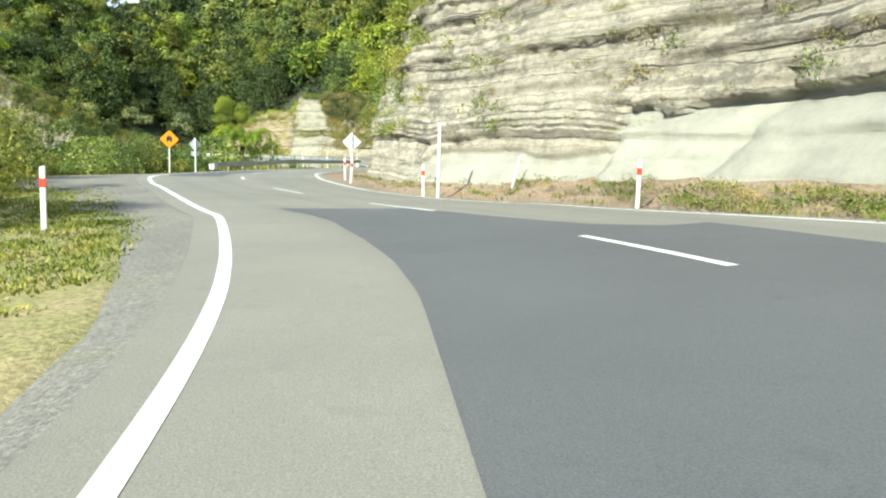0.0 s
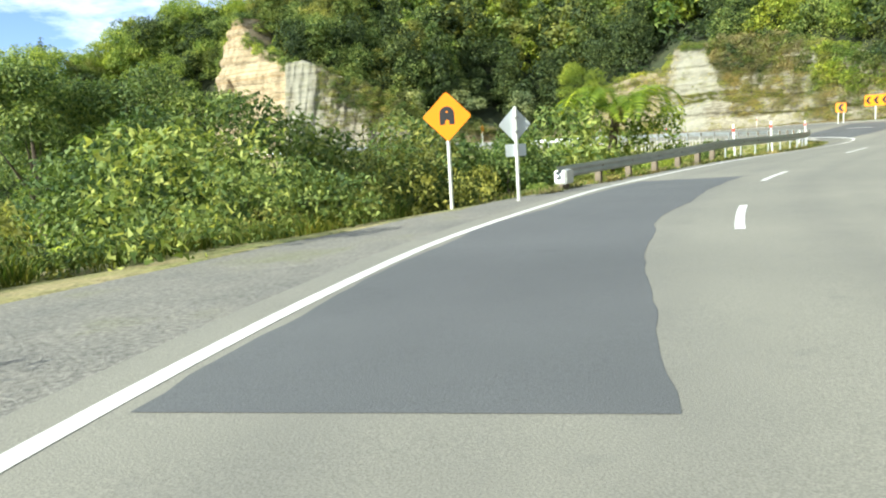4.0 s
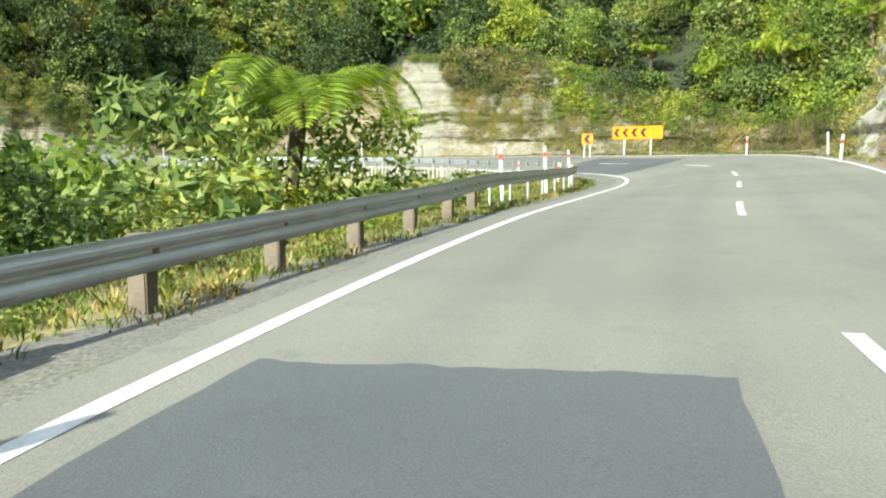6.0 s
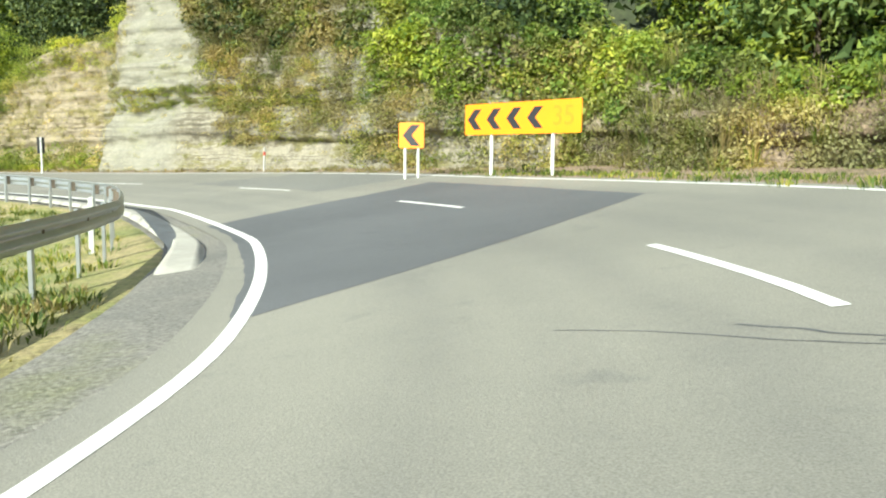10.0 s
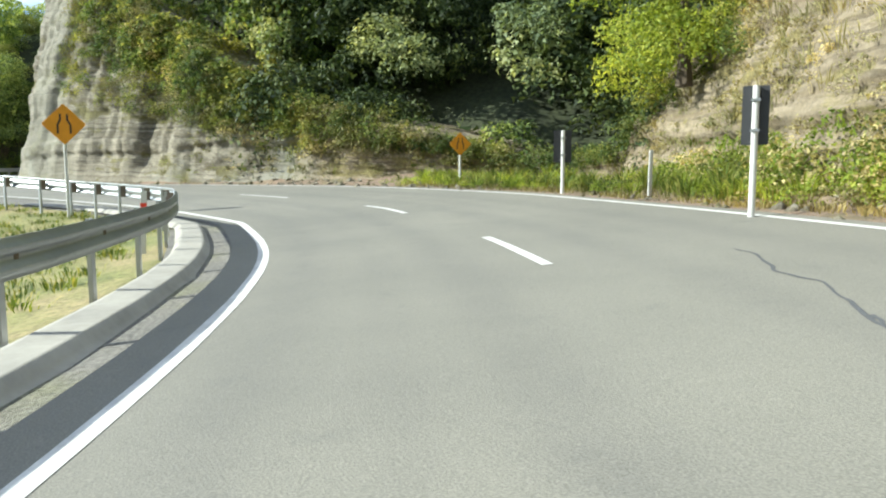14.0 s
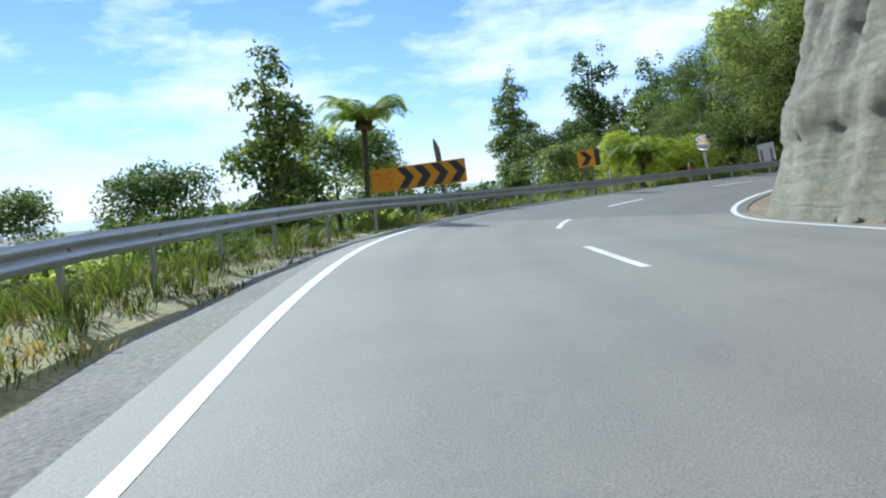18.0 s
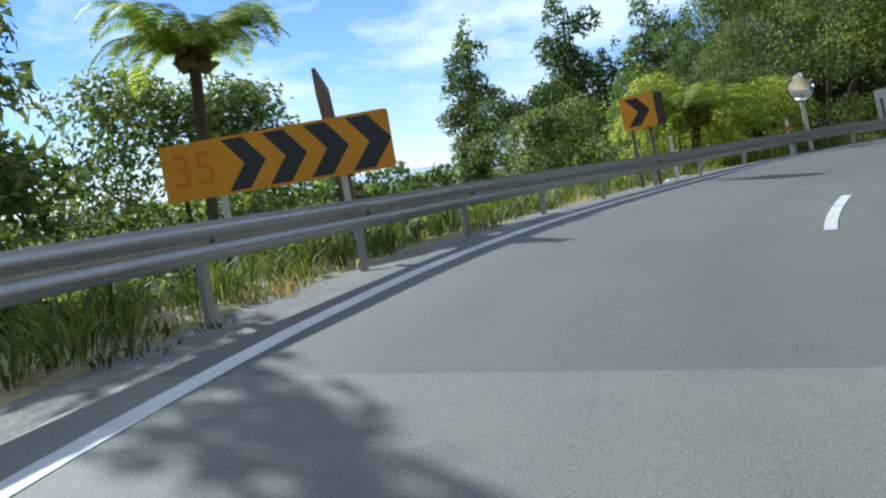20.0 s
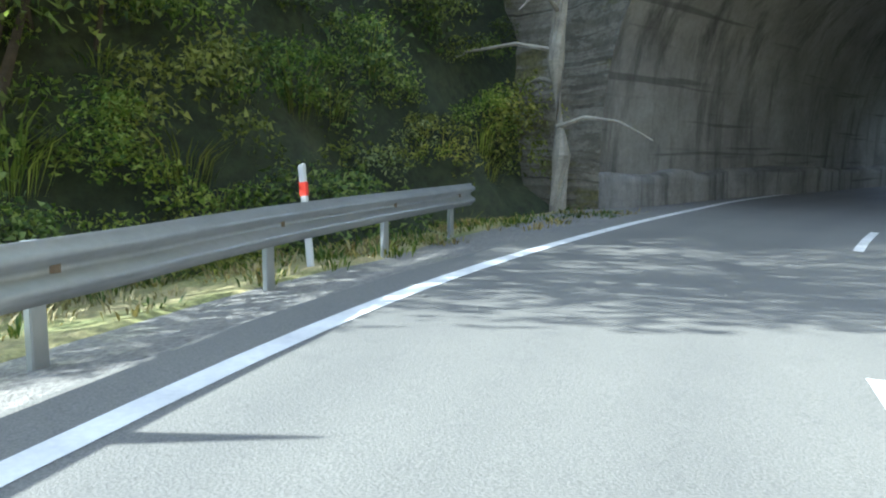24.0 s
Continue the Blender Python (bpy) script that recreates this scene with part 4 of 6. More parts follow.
def make_tree(rng, name, w, h, trunk, leaf, n, material, label, category="tree"):
    """A broadleaf tree or bush with its foot at the origin."""
    ob = empty(name, Matrix(), label, category)
    lean = rng.uniform(-0.06, 0.06, 2)
    if n % 2:
        corners = 3
    else:
        corners = 4
    part("trunk", limb_path([(0, 0, -0.4), (lean[0] * trunk, lean[1] * trunk, trunk * 0.6), (lean[0] * h, lean[1] * h, trunk + (h - trunk) * 0.6)],
                            [0.035 * w + 0.05, 0.028 * w + 0.03, 0.02]), M_BARK, ob)
    for i in range(4):
        a = rng.uniform(0, 6.28)
        z0 = trunk * rng.uniform(0.55, 1.0)
        part("limb", limb_path([(0, 0, z0), (math.cos(a) * w * 0.15, math.sin(a) * w * 0.15, z0 + (h - trunk) * 0.22), (math.cos(a) * w * 0.3, math.sin(a) * w * 0.3, z0 + (h - trunk) * 0.42)],
                               [0.014 * w + 0.02, 0.010 * w + 0.015, 0.012], 5), M_BARK, ob)
    v = leaf_cloud(rng, n, crown_blobs(rng, w, h - trunk, 16), leaf, corners=corners)
    v[:, 2] += trunk
    raw("crown", v, quads(v, corners), material, ob)
    return ob


def frond(rng, length, droop, rise, width, pairs=46):
    """One fern frond: an arching rib with close paired leaflets, starting at the origin, along x."""
    t = np.linspace(0.10, 1.0, pairs)
    x = length * t * (1 - 0.22 * droop * t)
    z = rise * length * 0.42 * np.sin(t * 2.1) - droop * length * 0.62 * t ** 2.4
    ux, uz = np.gradient(x), np.gradient(z)
    w = width * np.sin(np.clip(t * 0.90 + 0.10, 0, 1) * math.pi) ** 0.6
    twist = rng.uniform(-0.25, 0.25)
    out = []
    for side in (-1, 1):
        base = np.stack([x, 0 * x, z], 1)
        tip = base + np.stack([w * 0.5, side * w, (-0.22 + twist * side) * w - rng.uniform(0, 0.12, pairs) * w], 1)
        half = np.stack([ux, 0 * x, uz], 1) * 0.62
        mid_ = base * 0.45 + tip * 0.55 + np.array([0, 0, 0.02 * length])
        ring = [base - half * 0.8, mid_ - half * 0.8, tip, mid_ + half * 0.8]
        out.append(np.stack(ring if side > 0 else [ring[0], ring[3], ring[2], ring[1]], 1))
    return np.concatenate(out).reshape(-1, 3)


def make_fern(rng, name, height, radius, fronds, label, lean=(0.0, 0.0), droop=(0.25, 0.85), thick=1.0):
    """A tree fern: a slim trunk and a wheel of arching fronds, each a part of its own."""
    ob = empty(name, Matrix(), label, "tree fern")
    top = (lean[0] * height, lean[1] * height, height)
    part("trunk", limb_path([(0, 0, -0.5), (lean[0] * height * 0.35, lean[1] * height * 0.35, height * 0.5), top], [0.16 * thick, 0.11 * thick, 0.13 * thick], 9), M_BARK, ob)
    skirt = leaf_cloud(rng, 60, [(top[0], top[1], height - 0.25, 0.28, 0.28, 0.45)], 0.5)
    raw("dead_frond_skirt", skirt, quads(skirt), M_DRY, ob, "brown hanging dead fronds")
    for i in range(fronds):
        v = frond(rng, radius * rng.uniform(0.8, 1.1), rng.uniform(*droop), rng.uniform(0.5, 1.4), radius * 0.25)
        a = 6.2832 * i / fronds + rng.uniform(-0.15, 0.15)
        c, s_ = math.cos(a), math.sin(a)
        v = np.stack([v[:, 0] * c - v[:, 1] * s_ + top[0], v[:, 0] * s_ + v[:, 1] * c + top[1], v[:, 2] + height], 1)
        raw("frond", v, quads(v), M_FERN, ob)
    return ob


def scatter(name, rng, spots, protos, material, label, category, scale=(0.8, 1.25)):
    """Plants in the material, or shared out over several: see scatter_one."""
    if isinstance(material, tuple):
        k = rng.integers(len(material), size=len(spots))
        for i, m in enumerate(material):
            scatter_one(name, rng, [p for p, j in zip(spots, k) if j == i], protos, m, label, category, scale)
    else:
        scatter_one(name, rng, spots, protos, material, label, category, scale)


def scatter_one(name, rng, spots, protos, material, label, category, scale):
    """One object of many plants, too many to count: copies of the leaf clouds at the spots (x, y, z)."""
    out = []
    for x, y, z in spots:
        p = protos[rng.integers(len(protos))]
        a, k = rng.uniform(0, 6.28), rng.uniform(*scale)
        c, s_ = math.cos(a), math.sin(a)
        out.append(np.stack([(p[:, 0] * c - p[:, 1] * s_) * k + x, (p[:, 0] * s_ + p[:, 1] * c) * k + y, p[:, 2] * k * rng.uniform(0.85, 1.2) + z], 1))
    if out:
        v = np.concatenate(out)
        return tagged(raw(name, v, quads(v, 3 if len(protos[0]) % 4 else 4), material), label, category, kind="stuff")


rng = np.random.default_rng(7)


def forest_spots(s0, s1, lo, hi, gap, side=1):
    """Uneven spots along the road between two distances past the cliff's foot, on the land."""
    out = []
    for s in np.arange(s0, s1, gap):
        for e in np.arange(lo, hi, gap):
            ss, ee = s + rng.uniform(-0.5, 0.5) * gap, e + rng.uniform(-0.5, 0.5) * gap
            base = float(lerp(ss, BASE)) if side > 0 else 0.0
            x, y = road_xy(ss, side * (base + ee))
            s2, d2 = near_road(np.array([x]), np.array([y]))
            if side > 0 and ee < FLARE * float(lerp(ss, CLIFF)) + 2.3:
                continue
            if abs(abs(d2[0]) - (base + ee)) < 2.5 and d2[0] * side > 0:
                out.append((float(x), float(y)))
    if not out:
        return []
    a = np.array(out)
    return [(x, y, z) for (x, y), z in zip(out, land(a[:, 0], a[:, 1]))]


def leaf_protos(k, n, w, h, lumps, leaf):
    return [leaf_cloud(rng, n, crown_blobs(rng, rng.uniform(*w), rng.uniform(*h), lumps), leaf, corners=3) for _ in range(k)]


protos_col = leaf_protos(6, 1501, (2.8, 3.8), (8.0, 11.5), 20, 0.26)
protos_fine = leaf_protos(6, 331, (1.0, 1.6), (0.5, 0.9), 9, 0.07)
protos_moss = leaf_protos(6, 121, (0.5, 0.9), (0.14, 0.26), 6, 0.045)
protos_far = leaf_protos(6, 571, (5.0, 6.8), (6.0, 8.5), 14, 0.55)
protos_ridge = leaf_protos(6, 321, (7.0, 9.0), (6.5, 9.5), 14, 0.95)
protos_under = leaf_protos(5, 181, (3.6, 5.0), (1.6, 2.8), 9, 0.40)
protos_big = leaf_protos(6, 3301, (3.8, 5.2), (4.6, 7.0), 20, 0.19)
protos_mid = leaf_protos(6, 901, (2.4, 3.6), (2.2, 3.6), 14, 0.17)
protos_near = leaf_protos(3, 1501, (2.4, 3.4), (2.2, 3.2), 16, 0.12)
protos_low = leaf_protos(6, 251, (1.0, 1.7), (0.7, 1.2), 9, 0.12)
protos_tuft = leaf_protos(6, 83, (0.6, 1.1), (0.35, 0.7), 6, 0.085)


def blade_tuft(n, h, spread):
    """A tuft of bent grass blades."""
    a, r = rng.uniform(0, 6.28, n), rng.uniform(0, spread, n)
    out = rng.uniform(0.25, 0.8, n)
    hh = h * rng.uniform(0.5, 1.2, n)
    base = np.stack([r * np.cos(a), r * np.sin(a), 0 * r - 0.02], 1)
    way = np.stack([np.cos(a), np.sin(a), 0 * a], 1)
    side = np.stack([-np.sin(a), np.cos(a), 0 * a], 1) * 0.012
    mid_ = base + way * (out * hh * 0.35)[:, None] + np.array([0, 0, 1]) * (hh * 0.6)[:, None]
    tip = base + way * (out * hh)[:, None] + np.array([0, 0, 1]) * (hh * 0.85)[:, None]
    return np.stack([base, mid_ + side, tip, mid_ - side], 1).reshape(-1, 3)


protos_grass = [blade_tuft(20, rng.uniform(0.09, 0.18), 0.26) for _ in range(6)]
protos_lawn = [blade_tuft(26, rng.uniform(0.04, 0.09), 0.3) for _ in range(5)]
protos_strap = [blade_tuft(60, rng.uniform(0.7, 1.1), 0.35) for _ in range(4)]
protos_tall = [blade_tuft(34, rng.uniform(0.32, 0.6), 0.25) for _ in range(5)]
MIXED, DEEP = (M_LEAF, M_LEAF_Y, M_LEAF_O, M_LEAF_D, M_LEAF_K), (M_LEAF_D, M_LEAF_K, M_LEAF_O)

for s0, s1, lo, hi, gap, pr, mtl, word in (
        (42, 52, 9.0, 15, 3.0, protos_big, MIXED, "mixed green native bush on the hillside"),
        (72, 104, 4.2, 15, 2.8, protos_big, (M_LEAF, M_LEAF_Y, M_LEAF_O, M_LEAF_Y, M_LEAF_D), "mixed green and olive native bush on the hillside"),
        (72, 106, 5.0, 16, 4.2, protos_col, (M_LEAF_O, M_LEAF_Y, M_LEAF_O, M_LEAF_D), "upright olive trees standing out of the bush"),
        (104, 122, 5.0, 15, 3.0, protos_big, MIXED, "mixed green native bush above the rock"),
        # The hollow's shade comes from the dark leaf colour in these two rows.
        (132, 152, 6.5, 20, 3.2, protos_col, (M_LEAF_K, M_LEAF_K, M_LEAF_D), "tall trees in the hollow behind the rock, leaves coloured dark as in shade"),
        (132, 152, 3.0, 12, 2.6, protos_big, M_LEAF_K, "bush in the hollow behind the rock, leaves coloured near black as in shade"),
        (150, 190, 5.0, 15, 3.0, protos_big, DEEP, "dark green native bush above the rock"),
        (42, 190, 3.5, 40, 3.4, protos_under, M_LEAF_K, "undergrowth on the hillside, leaves coloured dark as in deep shade"),
        (-40, 44, 5, 40, 4.2, protos_far, MIXED, "green bush on top of the cliff"),
        (206, 226, 4, 44, 4.8, protos_far, M_LEAF, "green forest above the tunnel")):
    scatter("hillside_forest", rng, forest_spots(s0, s1, lo, hi, gap), pr, mtl, word, "forest")
def hill_spots(lo, hi, gap):
    """Uneven spots on the whole hillside, lo to hi metres past the cliff's foot."""
    X, Y = np.meshgrid(np.arange(-125, 75, gap), np.arange(30, 240, gap))
    X, Y = X.ravel() + rng.uniform(-0.45, 0.45, X.size) * gap, Y.ravel() + rng.uniform(-0.45, 0.45, X.size) * gap
    s, d = near_road(X, Y)
    e = d - lerp(s, BASE)
    ok = (e > lo) & (e < hi) & (s > 42) & (s < 200) & ~((s > 50) & (s < 77) & (e < 26))
    X, Y = X[ok], Y[ok]
    return list(zip(X, Y, land(X, Y)))


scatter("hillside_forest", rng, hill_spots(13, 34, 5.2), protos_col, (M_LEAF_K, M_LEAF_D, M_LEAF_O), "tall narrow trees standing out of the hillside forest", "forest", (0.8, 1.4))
scatter("hillside_forest", rng, hill_spots(13, 30, 4.2), protos_far, MIXED, "mixed green forest high on the hillside", "forest")
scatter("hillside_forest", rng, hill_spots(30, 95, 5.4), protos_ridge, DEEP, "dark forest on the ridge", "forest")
hill_s, hill_d = rng.uniform(205.3, 227, 150), rng.uniform(-18, 22, 150)
hill_x, hill_y = road_xy(hill_s, hill_d)
hill_z = 10.0 + 5.5 * np.sin((hill_d + 19) / 42 * 3.1416) + 0.25 * (hill_s - 205) - 6.5 * np.clip((209 - hill_s) / 3.8, 0, 1)
hill_z = np.where(np.abs(hill_d) < 7, np.maximum(hill_z, 8.6), hill_z)
scatter("hillside_forest", rng, list(zip(hill_x, hill_y, hill_z)), protos_big, MIXED, "green forest on the hill over the tunnel", "forest", (0.9, 1.5))
scatter("hillside_forest", rng, forest_spots(194, 212, 17, 28, 3.8, -1), protos_big, M_LEAF, "dark forest beside the tunnel", "forest")
scatter("valley_bushes", rng, forest_spots(189, 204, 8.0, 16, 1.35, -1), protos_near, (M_LEAF, M_LEAF_O, M_LEAF_D), "dark hanging bush behind the guardrail", "bushes", (0.5, 0.9))
scatter("valley_bushes", rng, [(x, y, z - 0.2) for x, y, z in forest_spots(189, 204, 8.2, 15, 1.1, -1)], protos_strap, (M_LEAF_O, M_GRASS, M_LEAF), "long strappy leaves hanging on the shaded bank", "plants", (0.7, 1.3))
scatter("valley_bushes", rng, forest_spots(188, 205, 7.6, 15, 0.62, -1), protos_fine, (M_LEAF, M_LEAF_O, M_LEAF_G), "mossy ferns covering the shaded bank", "plants", (0.7, 1.3))
far = [(float(x), float(y), -6.0) for x, y in zip(rng.uniform(-168, -134, 150), rng.uniform(-10, 125, 150))]
scatter("distant_trees", rng, far, protos_ridge, M_LEAF_D, "distant dark trees on the low ground", "trees", (0.5, 0.9))
X, Y = rng.uniform(-168, -60, 650), rng.uniform(0, 96, 650)
low_s, low_d = near_road(X, Y)
ok = (low_d < -16) & (low_s > 120)
scatter("distant_trees", rng, list(zip(X[ok], Y[ok], land(X[ok], Y[ok]) - 0.3)), protos_under, (M_LEAF, M_LEAF_D), "low dark scrub on the flat ground", "scrub", (0.8, 1.5))
scatter("bank_bushes", rng, forest_spots(44, 60, 2.6, 6.5, 2.3), protos_mid, MIXED, "bright green bushes hanging over the bank", "bushes")
scatter("bank_bushes", rng, forest_spots(86.5, 106, 3.4, 7, 1.9), protos_mid, (M_LEAF_Y, M_LEAF, M_LEAF_O), "yellow-green bushes hanging over the bank", "bushes", (0.7, 1.3))
scatter("bank_bushes", rng, forest_spots(106, 121, 4.0, 8, 2.4), protos_mid, MIXED, "green bushes on top of the rock", "bushes")
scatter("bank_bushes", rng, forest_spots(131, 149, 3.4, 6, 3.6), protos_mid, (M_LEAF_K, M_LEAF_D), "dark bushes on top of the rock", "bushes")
PALE = [tuple(map(float, road_xy(a, b))) + (h,) for a, b, h in ((143.0, 9.0, 4.6), (144.5, 9.6, 5.4), (149.5, 8.6, 5.0), (150.5, 9.4, 5.8), (139.0, 9.5, 3.6))]
scatter("bank_bushes", rng, PALE, protos_mid, M_LEAF_G, "pale grey-green bushes catching the sun before the dark trees", "bushes", (0.8, 1.15))
scatter("bank_bushes", rng, forest_spots(149, 190, 3.4, 8, 2.2), protos_mid, (M_LEAF, M_LEAF_D, M_LEAF_O), "green bushes on top of the rock", "bushes")
scatter("valley_bushes", rng, forest_spots(-6, 30, 11.5, 32, 3.0, -1), protos_mid, MIXED, "green scrub in the valley below the road", "bushes", (0.6, 1.1))
scatter("valley_bushes", rng, forest_spots(22, 60, 26, 56, 3.8, -1), protos_under, (M_LEAF, M_LEAF_D), "dark scrub on the valley floor", "bushes")
scatter("valley_bushes", rng, forest_spots(25, 50, 8.4, 13, 2.2, -1), protos_near, (M_LEAF_D, M_LEAF_O, M_LEAF_D), "dark green scrub along the edge of the lay-by", "bushes", (0.65, 1.05))
scatter("valley_bushes", rng, forest_spots(28, 50, 13, 26, 2.6, -1) + forest_spots(50, 58, 14, 26, 2.6, -1), protos_mid, (M_LEAF, M_LEAF_D, M_LEAF_K), "green scrub beyond the gravel lay-by", "bushes", (0.7, 1.15))
scatter("valley_bushes", rng, forest_spots(50, 72, 6.8, 11, 2.2, -1), protos_mid, MIXED, "green scrub below the guardrail", "bushes", (0.3, 0.55))
scatter("valley_bushes", rng, forest_spots(56, 68, 9.5, 24, 2.1, -1), protos_mid, (M_LEAF, M_LEAF_D, M_LEAF_Y), "dark green scrub round the tree fern", "bushes", (0.9, 1.35))
scatter("valley_bushes", rng, forest_spots(72, 92, 9.0, 18, 2.6, -1) + forest_spots(92, 150, 11, 18, 2.6, -1), protos_low, (M_LEAF_Y, M_LEAF), "low green scrub inside the bend", "bushes", (0.5, 1.1))
scatter("valley_bushes", rng, forest_spots(150, 189, 12.0, 24, 2.6, -1), protos_mid, (M_LEAF, M_LEAF_D), "green scrub below the guardrail", "bushes", (0.6, 1.0))


X, Y = np.meshgrid(np.arange(-62, -8, 2.5), np.arange(48, 106, 2.5))
X, Y = X.ravel() + rng.uniform(-1, 1, X.size), Y.ravel() + rng.uniform(-1, 1, X.size)
bend_s, bend_d = near_road(X, Y)
ok = (bend_d < -10.5) & (bend_s > 52) & (bend_s < 165)
scatter("valley_bushes", rng, list(zip(X[ok], Y[ok], land(X[ok], Y[ok]))), protos_low, (M_LEAF_Y, M_LEAF, M_LEAF_O), "yellow-green scrub in the hollow inside the bend", "bushes", (1.0, 2.0))


def cliff_spots(s0, s1, u0, u1, n):
    S, U = rng.uniform(s0, s1, n), rng.uniform(u0, u1, n)
    D = cliff_d(S, U) + 0.10
    X, Y = road_xy(S, D)
    return np.stack([X, Y, cliff_z(S, U) - 0.30], 1)


BROWN = (M_DRY, M_LEAF_O, M_DRY, M_GRASS)
for s0, s1, u0, u1, n, pr, mtl, word in (
        (4, 28, 0.18, 0.6, 34, protos_fine, (M_GRASS, M_LEAF_D, M_DRY), "small plants growing on the cliff's ledges"),
        (4, 28, 0.16, 0.5, 150, protos_moss, (M_LEAF_O, M_DRY, M_GRASS), "moss tufts on the cliff's ledges"),
        (30, 46, 0.2, 0.95, 150, protos_fine, (M_LEAF_O, M_LEAF_D, M_GRASS), "olive creepers on the cliff's nose"),
        (35, 45, 0.5, 0.95, 200, protos_low, (M_LEAF, M_LEAF_O, M_LEAF_K), "plants hanging on the cliff's nose"),
        (44, 68, 0.1, 0.95, 240, protos_low, MIXED, "green plants covering the bank"),
        (70, 85, 0.03, 0.3, 90, protos_tuft, BROWN, "dry plants on the pale rock"),
        (70, 77, 0.1, 0.95, 150, protos_fine, BROWN, "brown creepers on the pale rock"),
        (86, 104, 0.05, 0.9, 230, protos_strap, (M_DRY, M_GRASS, M_LEAF_O, M_DRY), "long strappy dry grass hanging on the bank"),
        (133, 150, 0.2, 0.95, 60, protos_tall, (M_DRY, M_GRASS), "dry grass hanging on the rock"),
        (84, 105, 0.7, 0.95, 120, protos_low, (M_LEAF_Y, M_LEAF_O, M_LEAF), "green and yellow plants covering the bank"),
        (82, 109, 0.02, 0.7, 430, protos_fine, (M_DRY, M_LEAF_O, M_STRAW), "dry brown plants at the foot of the bank"),
        (104, 122.5, 0.90, 0.97, 130, protos_fine, (M_LEAF, M_LEAF_O), "plants hanging over the sandstone"),
        (112, 123.3, 0.32, 0.44, 420, protos_moss, (M_LEAF_O, M_DRY, M_LEAF_Y), "olive moss along a bed of the sandstone"),
        (111, 122, 0.02, 0.95, 150, protos_moss, (M_LEAF_O, M_STRAW), "moss on the sandstone"),
        (122.8, 135, 0.05, 0.97, 620, protos_moss, (M_STRAW, M_STRAW, M_DRY), "yellow moss and low plants on the tan bank"),
        (122.8, 135, 0.3, 0.97, 200, protos_tall, (M_DRY, M_STRAW, M_STRAW), "straw-yellow dry grass hanging on the bank"),
        (123.5, 135, 0.72, 0.97, 80, protos_fine, (M_LEAF_O, M_LEAF_Y), "olive creepers on the grassy bank"),
        (124, 134, 0.0, 0.14, 110, protos_fine, (M_LEAF_Y, M_STRAW, M_LEAF_O), "yellow-green plants at the bank's foot"),
        (131, 154, 0.55, 0.95, 180, protos_fine, (M_LEAF_D, M_LEAF_O, M_GRASS), "dark creepers on the rock"),
        (139, 153, 0.05, 0.95, 420, protos_moss, (M_DRY, M_LEAF_O, M_STRAW), "brown moss on the lumpy rock"),
        (139, 156, 0.35, 0.95, 170, protos_fine, (M_DRY, M_LEAF_O, M_STRAW), "brown creepers on the lumpy rock"),
        (149, 162, 0.4, 0.95, 260, protos_fine, (M_LEAF_O, M_LEAF_D, M_DRY), "brown-green creepers in the grooves of the rock"),
        (146, 160, 0.62, 0.98, 200, protos_low, (M_LEAF_D, M_LEAF_O), "dark plants in the grooves of the rock"),
        (191, 204, 0.05, 0.95, 150, protos_low, M_LEAF_D, "dark plants on the shaded bank"),
        (166, 197, 0.86, 0.98, 110, protos_low, (M_LEAF, M_LEAF_D), "green plants along the bluff's top")):
    scatter("cliff_plants", rng, cliff_spots(s0, s1, u0, u1, n), pr, mtl, word, "plants")


def slanted_spots(n, u0, u1):
    """Spots on the overgrown half of the bluff: its bare face ends along a slant."""
    U = rng.uniform(u0, u1, n)
    S = 109.8 + (5.6 + 0.52 * U * 8.6) * rng.uniform(0, 1, n) ** 0.8
    X, Y = road_xy(S, cliff_d(S, U) + 0.10)
    return np.stack([X, Y, cliff_z(S, U) - 0.25], 1)


scatter("cliff_plants", rng, slanted_spots(330, 0.14, 0.97), protos_fine, (M_DRY, M_LEAF_O, M_DRY), "brownish green creepers over the sandstone", "plants")
scatter("cliff_plants", rng, slanted_spots(120, 0.55, 0.97), protos_low, (M_LEAF_O, M_DRY, M_LEAF_K), "green bushes hanging over the sandstone", "plants", (0.9, 1.6))
scatter("cliff_plants", rng, slanted_spots(90, 0.5, 0.95), protos_strap, (M_DRY, M_GRASS), "long dry leaves hanging over the sandstone", "plants")
scatter("cliff_plants", rng, cliff_spots(102, 109, 0.45, 0.97, 130), protos_low, (M_LEAF, M_LEAF_O, M_LEAF_Y), "green bushes over the pale rock", "plants", (0.9, 1.6))
scatter("cliff_plants", rng, cliff_spots(103, 110, 0.05, 0.9, 170), protos_fine, (M_DRY, M_LEAF_O, M_GRASS), "dry brown creepers on the pale rock", "plants")


def verge_spots(s0, s1, d0, d1, n):
    S, D = rng.uniform(s0, s1, n), rng.uniform(d0, d1, n)
    X, Y = road_xy(S, D)
    return np.stack([X, Y, np.where(D < -9.0, np.maximum(verge_z(S, D), land(X, Y)), verge_z(S, D))], 1)


